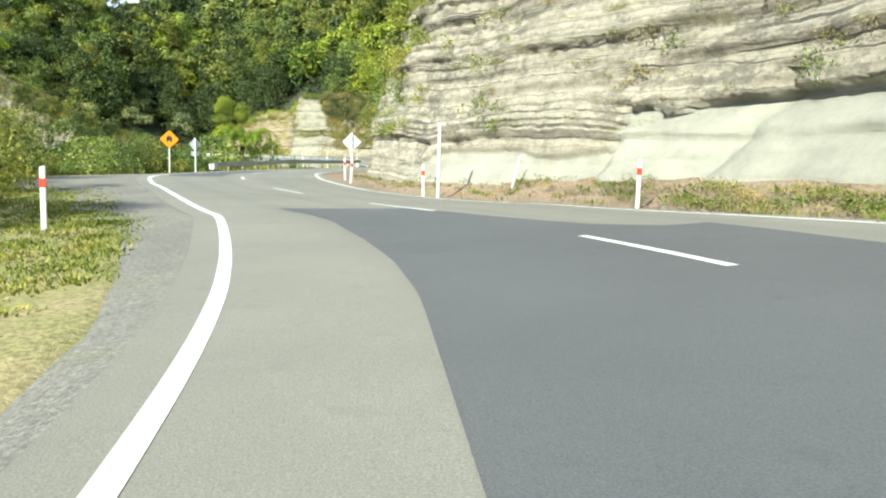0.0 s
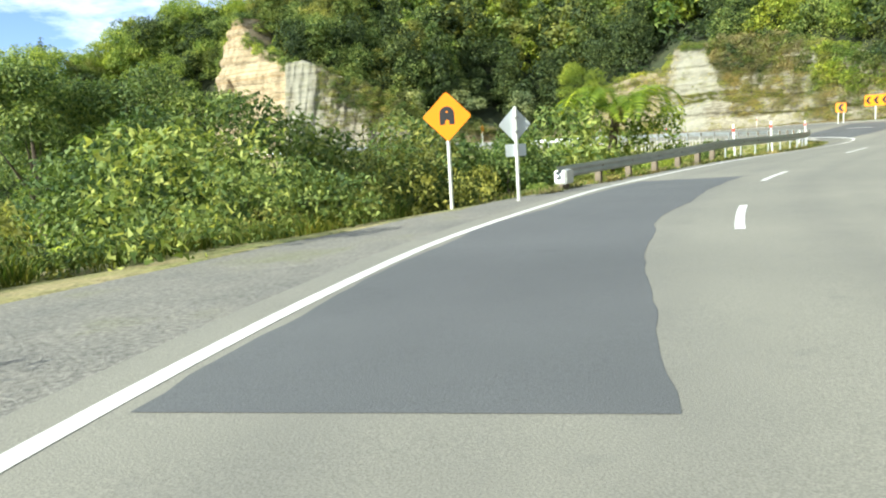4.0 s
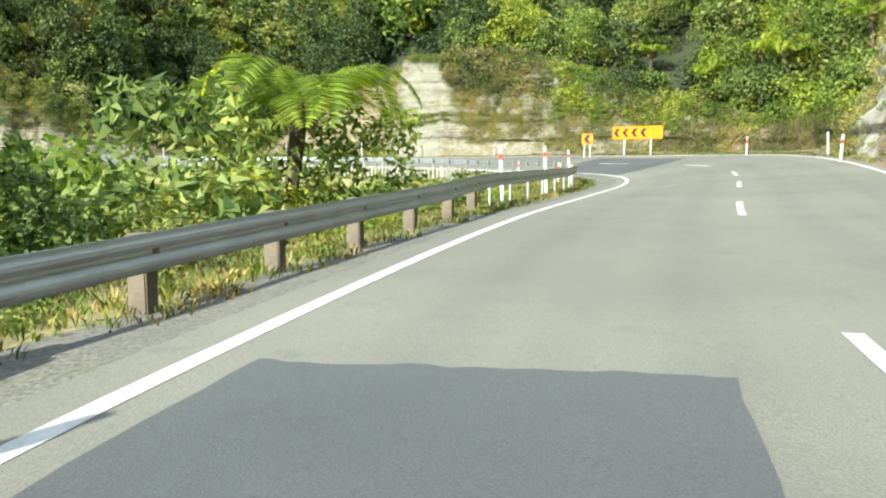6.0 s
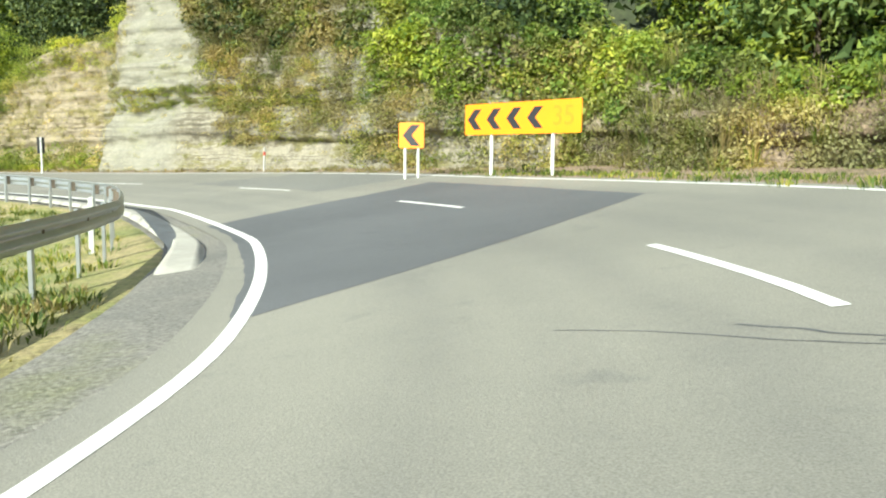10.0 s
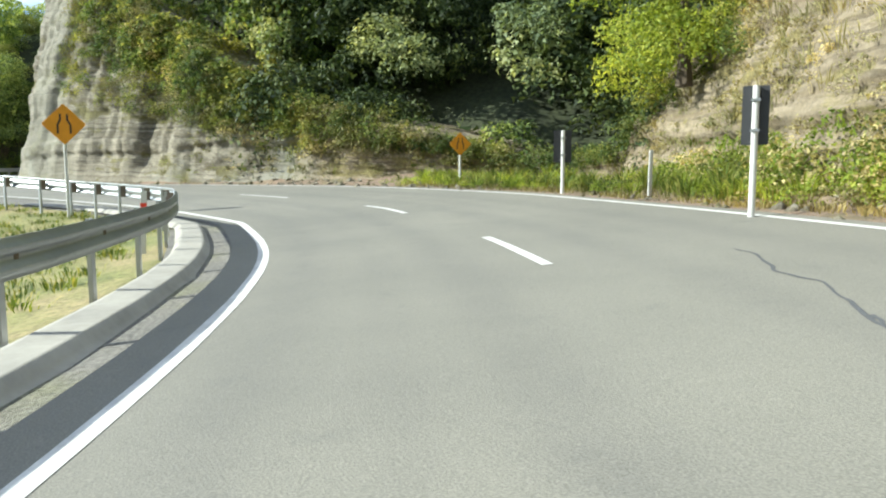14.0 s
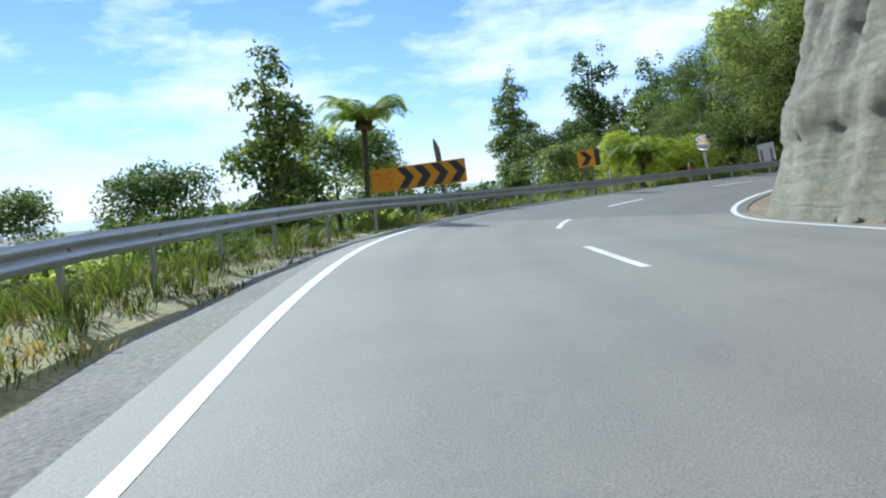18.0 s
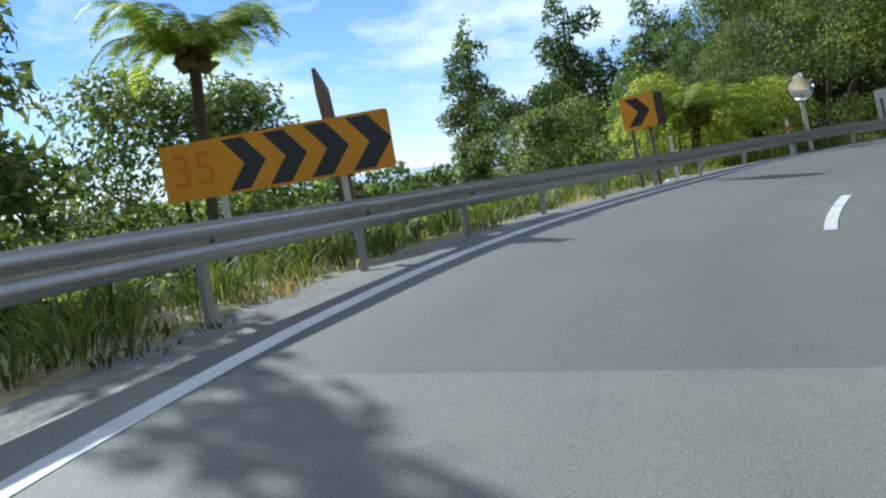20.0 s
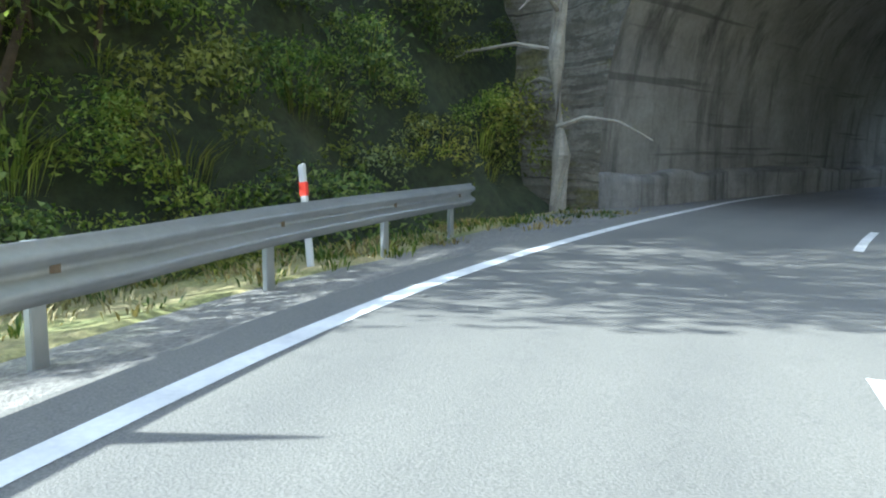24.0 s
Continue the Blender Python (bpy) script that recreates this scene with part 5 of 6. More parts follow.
for s0, s1, d0, d1, n, pr, mtl, word in (
        (-4, 26, -10.0, -4.6, 2600, protos_lawn, (M_GRASS, M_GRASS, M_LEAF_O), "short yellow-green grass on the verge"),
        (12, 34, -15.0, -7.5, 700, protos_tall, M_GRASS, "long grass on the mound"),
        (28, 52, -9.5, -8.2, 300, protos_tall, M_GRASS, "long grass along the lay-by's edge"),
        (50, 92, -8.5, -4.7, 1500, protos_grass, (M_DRY, M_GRASS), "dry grass under the guardrail"),
        (50, 150, -9.5, -4.9, 1600, protos_grass, M_GRASS, "green grass below the guardrail"),
        (150, 203, -8.5, -5.0, 900, protos_grass, (M_DRY, M_GRASS), "dry grass under the guardrail"),
        (150, 192, -9.0, -5.6, 500, protos_tall, M_GRASS, "long grass below the guardrail"),
        (5, 36, 4.8, 7.0, 260, protos_grass, (M_DRY, M_GRASS), "sparse dry grass at the cliff's foot"),
        (5, 17, 4.9, 7.0, 90, protos_moss, (M_LEAF_O, M_GRASS, M_DRY), "low green plants on the earth at the cliff's foot"),
        (66, 104, 4.6, 8.0, 420, protos_grass, M_GRASS, "yellow-green grass at the bank's foot"),
        (104, 140, 4.6, 7.2, 700, protos_grass, M_DRY, "dry orange grass at the rock's foot"),
        (125, 141, 5.0, 8.2, 150, protos_moss, (M_LEAF_Y, M_LEAF_Y, M_DRY), "yellow-green plants at the rock's foot"),
        (127, 141, 5.2, 8.4, 260, protos_tall, (M_LEAF_Y, M_GRASS), "bright green grass at the rock's foot")):
    scatter("verge_grass", rng, verge_spots(s0, s1, d0, d1, n), pr, mtl, word, "grass")
scatter("verge_bushes", rng, verge_spots(9, 32, 5.4, 6.6, 12), protos_fine, (M_DRY, M_LEAF_O), "small dry bushes on the earth at the cliff's foot", "bushes", (0.3, 0.55))


def rubble(name, s0, s1, d0, d1, n, size, label):
    """Loose stones, too many to count: squashed six-sided lumps."""
    S, D = rng.uniform(s0, s1, n), rng.uniform(d0, d1, n)
    X, Y = road_xy(S, D)
    Z = verge_z(S, D)
    unit = np.array([(1, 0, 0), (0, 1, 0), (-1, 0, 0), (0, -1, 0), (0.2, 0.1, 0.7), (0.1, -0.1, -0.5)])
    tri = np.array([(0, 1, 4), (1, 2, 4), (2, 3, 4), (3, 0, 4), (1, 0, 5), (2, 1, 5), (3, 2, 5), (0, 3, 5)])
    k = size * rng.uniform(0.3, 1.0, n) ** 2
    turn, flat = rng.uniform(0, 6.28, n), rng.uniform(0.5, 1.4, (n, 1, 3))
    body = unit[None] * rng.uniform(0.45, 1.4, (n, 6, 1)) * flat
    c, s_ = np.cos(turn)[:, None], np.sin(turn)[:, None]
    body = np.stack([body[..., 0] * c - body[..., 1] * s_, body[..., 0] * s_ + body[..., 1] * c + 0.3 * body[..., 2], body[..., 2]], -1)
    v = body * k[:, None, None] + np.stack([X, Y, Z], 1)[:, None]
    f = tri[None] + (np.arange(n) * 6)[:, None, None]
    return tagged(raw(name, v.reshape(-1, 3), f.reshape(-1, 3), M_ROCK_B), label, "loose stones", kind="stuff")


rubble("fallen_stones", 136, 168, 3.9, 6.2, 800, 0.17, "grey-brown fallen stones along the cliff's foot")
rubble("fallen_stones", 4, 34, 4.4, 6.6, 260, 0.14, "small fallen stones under the cliff")
rubble("fallen_stones", 106, 134, 4.2, 6.0, 260, 0.16, "small fallen stones under the bank")


# ---------------------------------------------------------------- roadside things
def yaw_at(s):
    return math.degrees(math.atan2(-float(np.interp(s, RS, RT[:, 0])), float(np.interp(s, RS, RT[:, 1]))))


def spot(s, d, turn=0.0, sink=0.0):
    x, y = road_xy(s, d)
    return pose(float(x), float(y), float(verge_z(s, d)) - sink, 0, 0, yaw_at(s) + turn)


def marker_post(m, label, lean=0.0, band=True, sink=0.25):
    ob = empty("marker_post", m @ pose(0, 0, 0, 0, lean, 0), label, "marker post", "edge marker posts along the road")
    bm = box((0.09, 0.04, 1.0 + sink), (0, 0, 0.5 - sink / 2), 0.012)
    for v in bm.verts:
        if v.co.z > 0.95:
            v.co.z += v.co.x * 0.25
    part("post", bm, M_WHITE, ob)
    if band:
        part("reflector_band", box((0.094, 0.044, 0.15), (0, 0, 0.74), 0.004), M_RED, ob, "red reflective band")
    return ob


def stand(x, y, turn=0.0):
    """A spot on the ground beside the road by its place in the plan, turned along the road."""
    s, d = near_road(x, y)
    return pose(x, y, float(verge_z(s, d)[0]), 0, 0, yaw_at(s[0]) + turn)


for x, y, lean, word in ((4.04, 16.32, 0, "the cliff"), (-0.55, 24.0, -2, "a white pole"), (0.54, 88.07, 0, "the rock bank"), (0.39, 76.0, 2, "the pale rock")):
    marker_post(stand(x, y), "white marker post with red band on earth by " + word, lean)
marker_post(stand(2.34, 82.16), "plain pale edge marker post in grass by the rock bank", -4, False)
for s, d, lean, word in ((14.4, -6.2, 0, "dry grass"), (32.2, 4.2, 3, "the cliff's nose"),
                         (35, 4.5, -2, "the cliff's nose"), (113.5, 5.2, 2, "dry grass")):
    marker_post(spot(s, d), "white edge marker post with red band beside " + word, lean)


for x, y, z, lean in ((-11.8, 65.7, 0.19, -3), (-10.52, 70.89, 0.24, -3), (-9.02, 82.0, 0.16, -4), (-20.6, 103.75, 0.31, 0), (-95.24, 109.57, 0.16, -5)):
    marker_post(pose(x, y, z, 0, 0, yaw_at(near_road(x, y)[0][0])), "white edge marker post with red band close behind the guardrail", lean, True, 0.9)
for s, lean in ((88, 2), (98, 1), (129, 3), (185.9, -6)):
    marker_post(spot(s, float(lerp(s, RAIL)) - 0.5), "white edge marker post with red band behind the guardrail", lean)
marker_post(spot(181.6, float(lerp(181.6, RAIL)) - 0.7), "pale leaning edge marker post behind the guardrail", -6, False)
marker_post(stand(-30.36, 118.5), "plain white edge marker post in grass", 1, False)


def sign_post(parent, h, at=(0, 0.05), r=0.04, material=None, sink=0.4):
    return part("post", tube(r, r, -sink, h, at, 14, 0.008), material or M_WHITE, parent)


def diamond(side, r=0.05):
    return [((x - z) * 0.7071, (x + z) * 0.7071) for x, z in rounded(side, side, r, 4)]


def lift(bm, x=0.0, z=0.0, y=0.0):
    bmesh.ops.translate(bm, vec=(x, y, z), verts=bm.verts)
    return bm


def clips(parent, zs, y=0.03):
    for z in zs:
        part("clamp", box((0.12, 0.035, 0.04), (0, y, z), 0.006), M_STEEL, parent)


def tunnel_sign(m, zc, side):
    ob = empty("tunnel_sign", m, "orange diamond tunnel warning sign on a white post", "road sign")
    sign_post(ob, zc + 0.15)
    board = part("plate", lift(plate(diamond(side), 0.006), z=zc), M_ORANGE, ob)
    outer = [(-0.16, -0.17)] + [(-0.16, 0.06)] + [(0.16 * math.cos(a), 0.06 + 0.16 * math.sin(a)) for a in np.linspace(math.pi, 0, 12)[1:-1]] + [(0.16, 0.06), (0.16, -0.17),
            (0.045, -0.17), (0.045, -0.12)] + [(0.045 * math.cos(a), -0.11 + 0.045 * math.sin(a)) for a in np.linspace(0, math.pi, 8)] + [(-0.045, -0.12), (-0.045, -0.17)]
    part("tunnel_symbol", lift(plate(outer, 0.003), z=zc, y=-0.003), M_BLACK, board, "black arch symbol")
    part("symbol_dot", lift(plate([(0.022 * math.cos(a), 0.022 * math.sin(a)) for a in np.linspace(0, 6.28, 10)[:-1]], 0.002), z=zc + 0.10, y=-0.005), M_ORANGE, board)
    clips(ob, (zc - 0.2, zc + 0.12))


def back_sign(m, zc, side, plate_z, label):
    ob = empty("diamond_sign", m, label, "road sign")
    sign_post(ob, zc + side * 0.7, (0, 0.05))
    part("plate", lift(plate(diamond(side), 0.006), z=zc), M_ALU, ob, "bare grey back of the plate")
    if plate_z:
        part("lower_plate", lift(plate(rounded(0.5, 0.27, 0.03), 0.006), z=plate_z), M_ALU, ob, "bare grey back of a small plate")
    clips(ob, (zc - 0.15, zc + 0.15), 0.09)


def narrow_sign(m, zc, side, label):
    ob = empty("road_narrows_sign", m, label, "road sign")
    sign_post(ob, zc + 0.1)
    board = part("plate", lift(plate(diamond(side), 0.006), z=zc), M_ORANGE_W, ob)
    k = side / 0.75
    for sx in (-1, 1):
        pts = [(0.15, -0.24), (0.15, -0.02), (0.07, 0.10), (0.07, 0.26), (0.125, 0.26), (0.125, 0.12), (0.205, -0.01), (0.205, -0.24)]
        pts = [(sx * x * k * 0.85, z * k) for x, z in pts]
        part("symbol_bar", lift(plate(pts if sx > 0 else pts[::-1], 0.003), z=zc, y=-0.003), M_BLACK, board, "black bending bar")
    clips(ob, (zc - 0.2, zc + 0.05))


def chevron_pts(cx, w, h, way):
    """One chevron whose point looks to way (-1: left)."""
    a, t = w * 0.5, w * 0.52
    p = [(-a, h / 2), (-a + t, h / 2), (a, 0), (-a + t, -h / 2), (-a, -h / 2), (a - t, 0)]
    return [(cx + way * x, z) for x, z in (p if way > 0 else p)]


def single_chevron(m, zc, way, label, wood=None):
    ob = empty("chevron_sign", m, label, "chevron sign")
    for x in (-0.2, 0.2):
        part("post", tube(0.045, 0.045, -0.6, zc, (x, 0.06), 12), wood or M_WHITE, ob)
    board = part("plate", lift(plate(rounded(0.76, 0.76, 0.05), 0.008), z=zc), M_ORANGE_W if way > 0 else M_ORANGE, ob)
    part("chevron", lift(plate(chevron_pts(0, 0.52, 0.62, way), 0.003), z=zc, y=-0.003), M_BLACK, board, "black chevron")
    part("frame_rail", box((0.7, 0.03, 0.05), (0, 0.025, zc + 0.2)), M_STEEL, ob)
    part("frame_rail", box((0.7, 0.03, 0.05), (0, 0.025, zc - 0.2)), M_STEEL, ob)
    return ob


def text_mesh(body, size, material, parent, at, label, name="speed_number"):
    cu = bpy.data.curves.new(name, "FONT")
    cu.body, cu.size, cu.extrude, cu.align_x, cu.align_y = body, size, 0.0015, "CENTER", "CENTER"
    tmp = bpy.data.objects.new(name, cu)
    me = bpy.data.meshes.new_from_object(tmp)
    bpy.data.objects.remove(tmp)
    me.materials.append(material)
    ob = new(name, me)
    ob.parent = parent
    ob.matrix_local = pose(*at, 90, 0, 0)
    return tagged(ob, label)


def chevron_board(m, zc, w, h, way, count, label, tilt=0.0):
    ob = empty("chevron_board", m, label, "chevron board")
    for x in (-w * 0.26, w * 0.27):
        part("post", tube(0.05, 0.05, -0.5, zc + h * 0.2, (x, 0.07), 12), M_WHITE, ob)
    for z in (-0.25, 0.25):
        part("frame_rail", box((w * 0.96, 0.03, 0.05), (0, 0.03, zc + z * h), 0.0), M_STEEL, ob)
    board = part("panel", lift(plate(rounded(w, h, 0.05), 0.01), z=zc), M_ORANGE_W if way > 0 else M_ORANGE, ob)
    band, number = w * 0.72, w * 0.28
    x0 = -w / 2 if way < 0 else -w / 2 + number
    for i in range(count):
        cx = x0 + band * (i + 0.5) / count
        part("chevron", lift(plate(chevron_pts(cx, band / count * (0.74 if way < 0 else 1.0), h * (0.66 if way < 0 else 0.9), way), 0.003), z=zc, y=-0.003), M_BLACK if way < 0 else M_DARKPLATE, board, "black chevron")
    text_mesh("35", h * 0.85, M_NUMBER, board, ((w / 2 - number / 2) if way < 0 else (-w / 2 + number / 2), -0.003, zc), "faded orange number on orange")
    return ob


# first stretch
tunnel_sign(pose(-16.08, 45.84, -0.22, 0, 0, 22), 1.94, 0.757)
back_sign(pose(-14.87, 46.76, -0.15, 0, 0, 225), 1.62, 0.56, 1.06, "grey back of a diamond sign on a white post")
back_sign(spot(36, 4.9, 180), 1.62, 0.6, 0, "grey back of a diamond sign beside the cliff's nose")
tall_post = empty("tall_post", stand(-0.1, 23.76), "tall bare white sign post at the cliff's foot", "post")
part("post", tube(0.05, 0.05, -0.4, 2.22, (0, 0), 14, 0.01), M_WHITE, tall_post)
part("cap", tube(0.054, 0.05, 2.2, 2.24), M_ALU, tall_post)
stick = empty("leaning_stake", spot(21.5, 5.8) @ pose(0, 0, 0, 0, 14, 0), "pale leaning stake in the dry earth", "stake")
part("stake", box((0.06, 0.03, 1.15), (0, 0, 0.45), 0.006), M_ALU, stick)

# the left-hand bend
chevron_board(pose(-3.36, 99.5, 0.95, 0, 0, -43), 1.45, 3.95, 0.84, -1, 4, "long orange board with four black chevrons on white posts")
single_chevron(pose(-6.42, 102.02, 0.95, 0, 0, -5), 1.05, -1, "square orange sign with one black chevron before pale rock")


def plate_post(m, zc, w, h, label):
    ob = empty("hazard_plate", m, label, "hazard marker")
    sign_post(ob, zc + h / 2, (0, 0.052), 0.045)
    part("plate", lift(plate(rounded(w, h, 0.02), 0.006), z=zc), M_DARKPLATE, ob, "dark back of the plate")
    clips(ob, (zc - 0.2, zc + 0.2), 0.10)


plate_post(pose(-25.5, 115.55, 0.62, 0, 0, yaw_at(126) + 150), 1.18, 0.34, 0.78, "dark narrow hazard plate on a white post by the rock")
plate_post(pose(-33.52, 118.7, 0.42, 0, 0, yaw_at(133) + 165), 1.15, 0.44, 0.78, "dark square-cut hazard plate on a white post in grass")
narrow_sign(pose(-40.75, 108.18, -0.5, 0, 0, yaw_at(136)), 2.7, 0.75, "orange diamond road narrows sign behind the guardrail")
narrow_sign(pose(-41.0, 120.27, 0.2, 0, 0, yaw_at(130)), 1.62, 0.56, "orange diamond road narrows sign on a white post by the bank")

# the right-hand bend
chevron_board(pose(-72.25, 95.52, -0.5, 0, 0, 108) @ pose(0, 0, 0, 0, -2, 0), 2.06, 3.4, 0.82, 1, 4, "long weathered orange board with black chevrons behind the guardrail")
slab = empty("broken_pole", pose(-73.1, 96.1, -0.4, 0, 0, 108) @ pose(0, 0, 0, 0, -6, 0), "grey broken timber pole behind the chevron board", "pole")
part("pole", limb_path([(0, 0.25, -0.3), (0, 0.25, 2.9), (-0.05, 0.25, 3.25)], [0.14, 0.11, 0.03], 8), M_TIMBER, slab)
bend_sign = single_chevron(pose(-79.4, 99.42, 0.28, 0, 0, 110) @ pose(0, 0, 0, 0, -5, 0) @ Matrix.Scale(0.91, 4), 1.55, 1, "square orange sign with one black chevron behind the guardrail", M_TIMBER)
part("rear_plate", lift(plate(rounded(0.76, 0.74, 0.05), 0.01, pose(0.26, 0.12, 0, 0, 0, 16)), z=1.53), M_DARKPLATE, bend_sign, "dark back of a second plate")


def road_mirror(m, zc, r):
    ob = empty("road_mirror", m, "round convex road mirror on a pale post by the guardrail", "road mirror")
    part("post", tube(0.06, 0.06, -0.5, zc + 0.1, (0, 0.12), 14), M_WHITE, ob)
    bm = bmesh.new()
    rings = []
    for k in range(9):
        a = k / 8
        rings.append([bm.verts.new((r * a * math.cos(t), -0.10 * (1 - a * a), zc + r * a * math.sin(t))) for t in np.linspace(0, 6.2832, 33)[:-1]] if k else [bm.verts.new((0, -0.10, zc))])
    for i in range(32):
        bm.faces.new((rings[0][0], rings[1][i], rings[1][(i + 1) % 32]))
    for a, b in zip(rings[1:-1], rings[2:]):
        for i in range(32):
            bm.faces.new((a[i], b[i], b[(i + 1) % 32], a[(i + 1) % 32]))
    bmesh.ops.recalc_face_normals(bm, faces=bm.faces[:])
    for f in bm.faces:
        f.smooth = True
    part("mirror", bm, M_MIRROR, ob, "bright convex mirror face")
    bm = bmesh.new()
    bmesh.ops.create_cone(bm, cap_ends=True, segments=32, radius1=r + 0.03, radius2=r * 0.7, depth=0.08)
    bmesh.ops.transform(bm, matrix=pose(0, 0.045, zc, -90, 0, 0), verts=bm.verts)
    part("housing", bm, M_DARKPLATE, ob, "dark rear housing")
    part("bracket", box((0.08, 0.12, 0.3), (0, 0.09, zc), 0.01), M_STEEL, ob)


road_mirror(pose(-88.58, 102.76, -0.33, 0, 0, 122) @ pose(0, 0, 0, 0, -8, 0), 2.36, 0.41)
back = empty("panel_sign", pose(-91.4, 105.25, -0.15, 0, 0, yaw_at(188) + 204) @ pose(0, 0, 0, 0, 8, 0), "white back of a square sign on two dark posts", "road sign")
part("panel", lift(plate(rounded(0.85, 0.93, 0.04), 0.012), z=1.41), M_WHITE, back)
for x in (-0.25, 0.25):
    part("post", box((0.07, 0.05, 1.75), (x, 0.042, 0.72), 0.008), M_TIMBER, back)
for x, y in ((-81.3, 99.55), (-82.0, 99.75)):
    blk = empty("white_block", pose(x, y, -0.25, 0, 0, 20), "small white painted concrete block under the guardrail", "block", "white blocks")
    part("block", box((0.35, 0.25, 0.4), (0, 0, 0.18), 0.03), M_WHITE, blk)


# ---------------------------------------------------------------- guardrail
def rail_z(s):
    return float(road_z(s, -6.0)) + float(lerp(s, [(50, 0.52), (58, 0.60), (64, 0.70), (80, 0.72), (104, 0.72), (114, 0.79), (130, 0.77), (142, 0.79), (148, 0.90), (158, 0.93), (166, 0.86), (172, 0.68), (180, 0.57), (188, 0.545), (192, 0.59), (198, 0.64)]))


def build_rail(s0, s1, label):
    ob = empty("guardrail", pose(0, 0, 0), label, "guardrail")
    prof = [(0.0, 0.0), (-0.012, -0.02), (0.055, -0.055), (0.055, -0.095), (-0.02, -0.135), (-0.02, -0.175), (0.055, -0.215), (0.055, -0.255), (-0.012, -0.29), (0.0, -0.31)]
    s_run = s0
    while s_run < s1 - 0.1:
        e = min(s_run + 4.0, s1)
        ss = np.linspace(s_run, e + 0.12, 9)
        rows = []
        for s in ss:
            zt = rail_z(s)
            dd = float(lerp(s, RAIL))
            ring = [(dd + a + 0.003 * (s_run % 8 > 3.9), zt + b) for a, b in prof] + [(dd + a - 0.006, zt + b) for a, b in reversed(prof)]
            rows.append([(*map(float, road_xy(s, q)), z) for q, z in ring])
        v = np.array(rows)
        n, k = v.shape[:2]
        idx = np.arange(n * k).reshape(n, k)
        f = np.stack([idx[:-1], np.roll(idx, -1, 1)[:-1], np.roll(idx, -1, 1)[1:], idx[1:]], -1).reshape(-1, 4)
        raw("rail_beam", v.reshape(-1, 3), f, M_STEEL, ob)
        s_run = e
    timber = box((0.16, 0.18, 1.5), (0, 0, -0.75), 0.012)
    steel = box((0.10, 0.05, 1.4), (0, 0, -0.70), 0.006)
    block = box((0.09, 0.13, 0.26), (0, 0, 0), 0.008)
    me_t, me_s, me_b = mesh_of("rail_post", timber, M_TIMBER), mesh_of("rail_post", steel, M_STEEL), mesh_of("spacer_block", block, M_TIMBER)
    for s in np.arange(s0 + 0.6, s1, 2.0):
        dd = float(lerp(s, RAIL)) - 0.16
        x, y = road_xy(s, dd)
        p = new("rail_post", me_t if s < 64 else me_s)
        p.parent = ob
        p.matrix_local = pose(float(x), float(y), rail_z(s) - 0.02, 0, 0, yaw_at(s) + 90)
        b = new("spacer_block", me_b)
        b.parent = p
        b.matrix_local = pose(0, -0.08, -0.15)
    return ob


rail = build_rail(51.0, 197.97, "galvanised steel W-beam guardrail on posts")
term = empty("rail_terminal", spot(51.3, -4.95), "pale box-shaped end terminal of the guardrail", "rail terminal")
part("box", box((0.34, 0.5, 0.36), (0, 0, 0.36), 0.03), M_WHITE, term)
part("leg", box((0.14, 0.14, 0.9), (0, 0.1, -0.1), 0.01), M_TIMBER, term)
part("face_plate", box((0.28, 0.012, 0.28), (0, -0.256, 0.36), 0.004), M_ALU, term)


# ---------------------------------------------------------------- single trees
def place(ob, x, y, z, turn=0.0, size=1.0):
    ob.matrix_world = pose(x, y, z, 0, 0, turn) @ Matrix.Scale(size, 4)
    return ob


place(make_fern(rng, "tree_fern", 3.7, 3.1, 15, "bright green tree fern with wide arching fronds below the guardrail", (0.10, -0.05), (0.35, 0.95), 1.6), -16.95, 64.5, -1.7, 20)
place(make_fern(rng, "tree_fern", 8.1, 2.9, 22, "tall slim tree fern leaning over the valley scrub", (-0.14, 0.10)), -22.6, 38.7, -2.2, 60)
f1 = make_fern(rng, "tree_fern", 5.7, 2.2, 32, "dark tree fern against the sky by the chevron board", (0.02, 0.05))
place(f1, -76.3, 90.5, -1.5, 10)
f2 = make_fern(rng, "tree_fern", 2.4, 2.2, 15, "yellow-green tree fern on the bushy hillside", (0.05, -0.05))
SPOTS = [(-13.5, 117.5), (-1.0, 109.5), (3.5, 106.0), (-88.5, 99.3), (-90.5, 100.9), (-20.5, 70.0), (-28.0, 60.0), (-34.0, 74.0)]
for i, (x, y) in enumerate(SPOTS):
    m = pose(x, y, float(land(np.array([x]), np.array([y]))[0]) + 0.3, 0, 0, 47 * i) @ Matrix.Scale(0.9 + 0.13 * (i % 4), 4)
    if i == 0:
        f2.matrix_world = m
    else:
        copy_thing(f2, m)
f3 = make_fern(rng, "tree_fern", 6.2, 2.5, 14, "tall yellow-green tree fern rising out of the hillside bush", (0.06, -0.08), (0.3, 0.9))
for i, (a, b) in enumerate(((86.5, 14.0), (90, 13.2), (93.0, 14.6), (96, 13.0), (99.0, 14.2), (102.5, 13.0), (88.0, 17.5), (95.0, 17.8), (104.5, 16.0), (80.0, 17.0))):
    x, y = map(float, road_xy(a, b))
    m = pose(x, y, float(land(np.array([x]), np.array([y]))[0]), 0, 0, 71 * i) @ Matrix.Scale(0.85 + 0.12 * (i % 4), 4)
    if i == 0:
        f3.matrix_world = m
    else:
        copy_thing(f3, m)


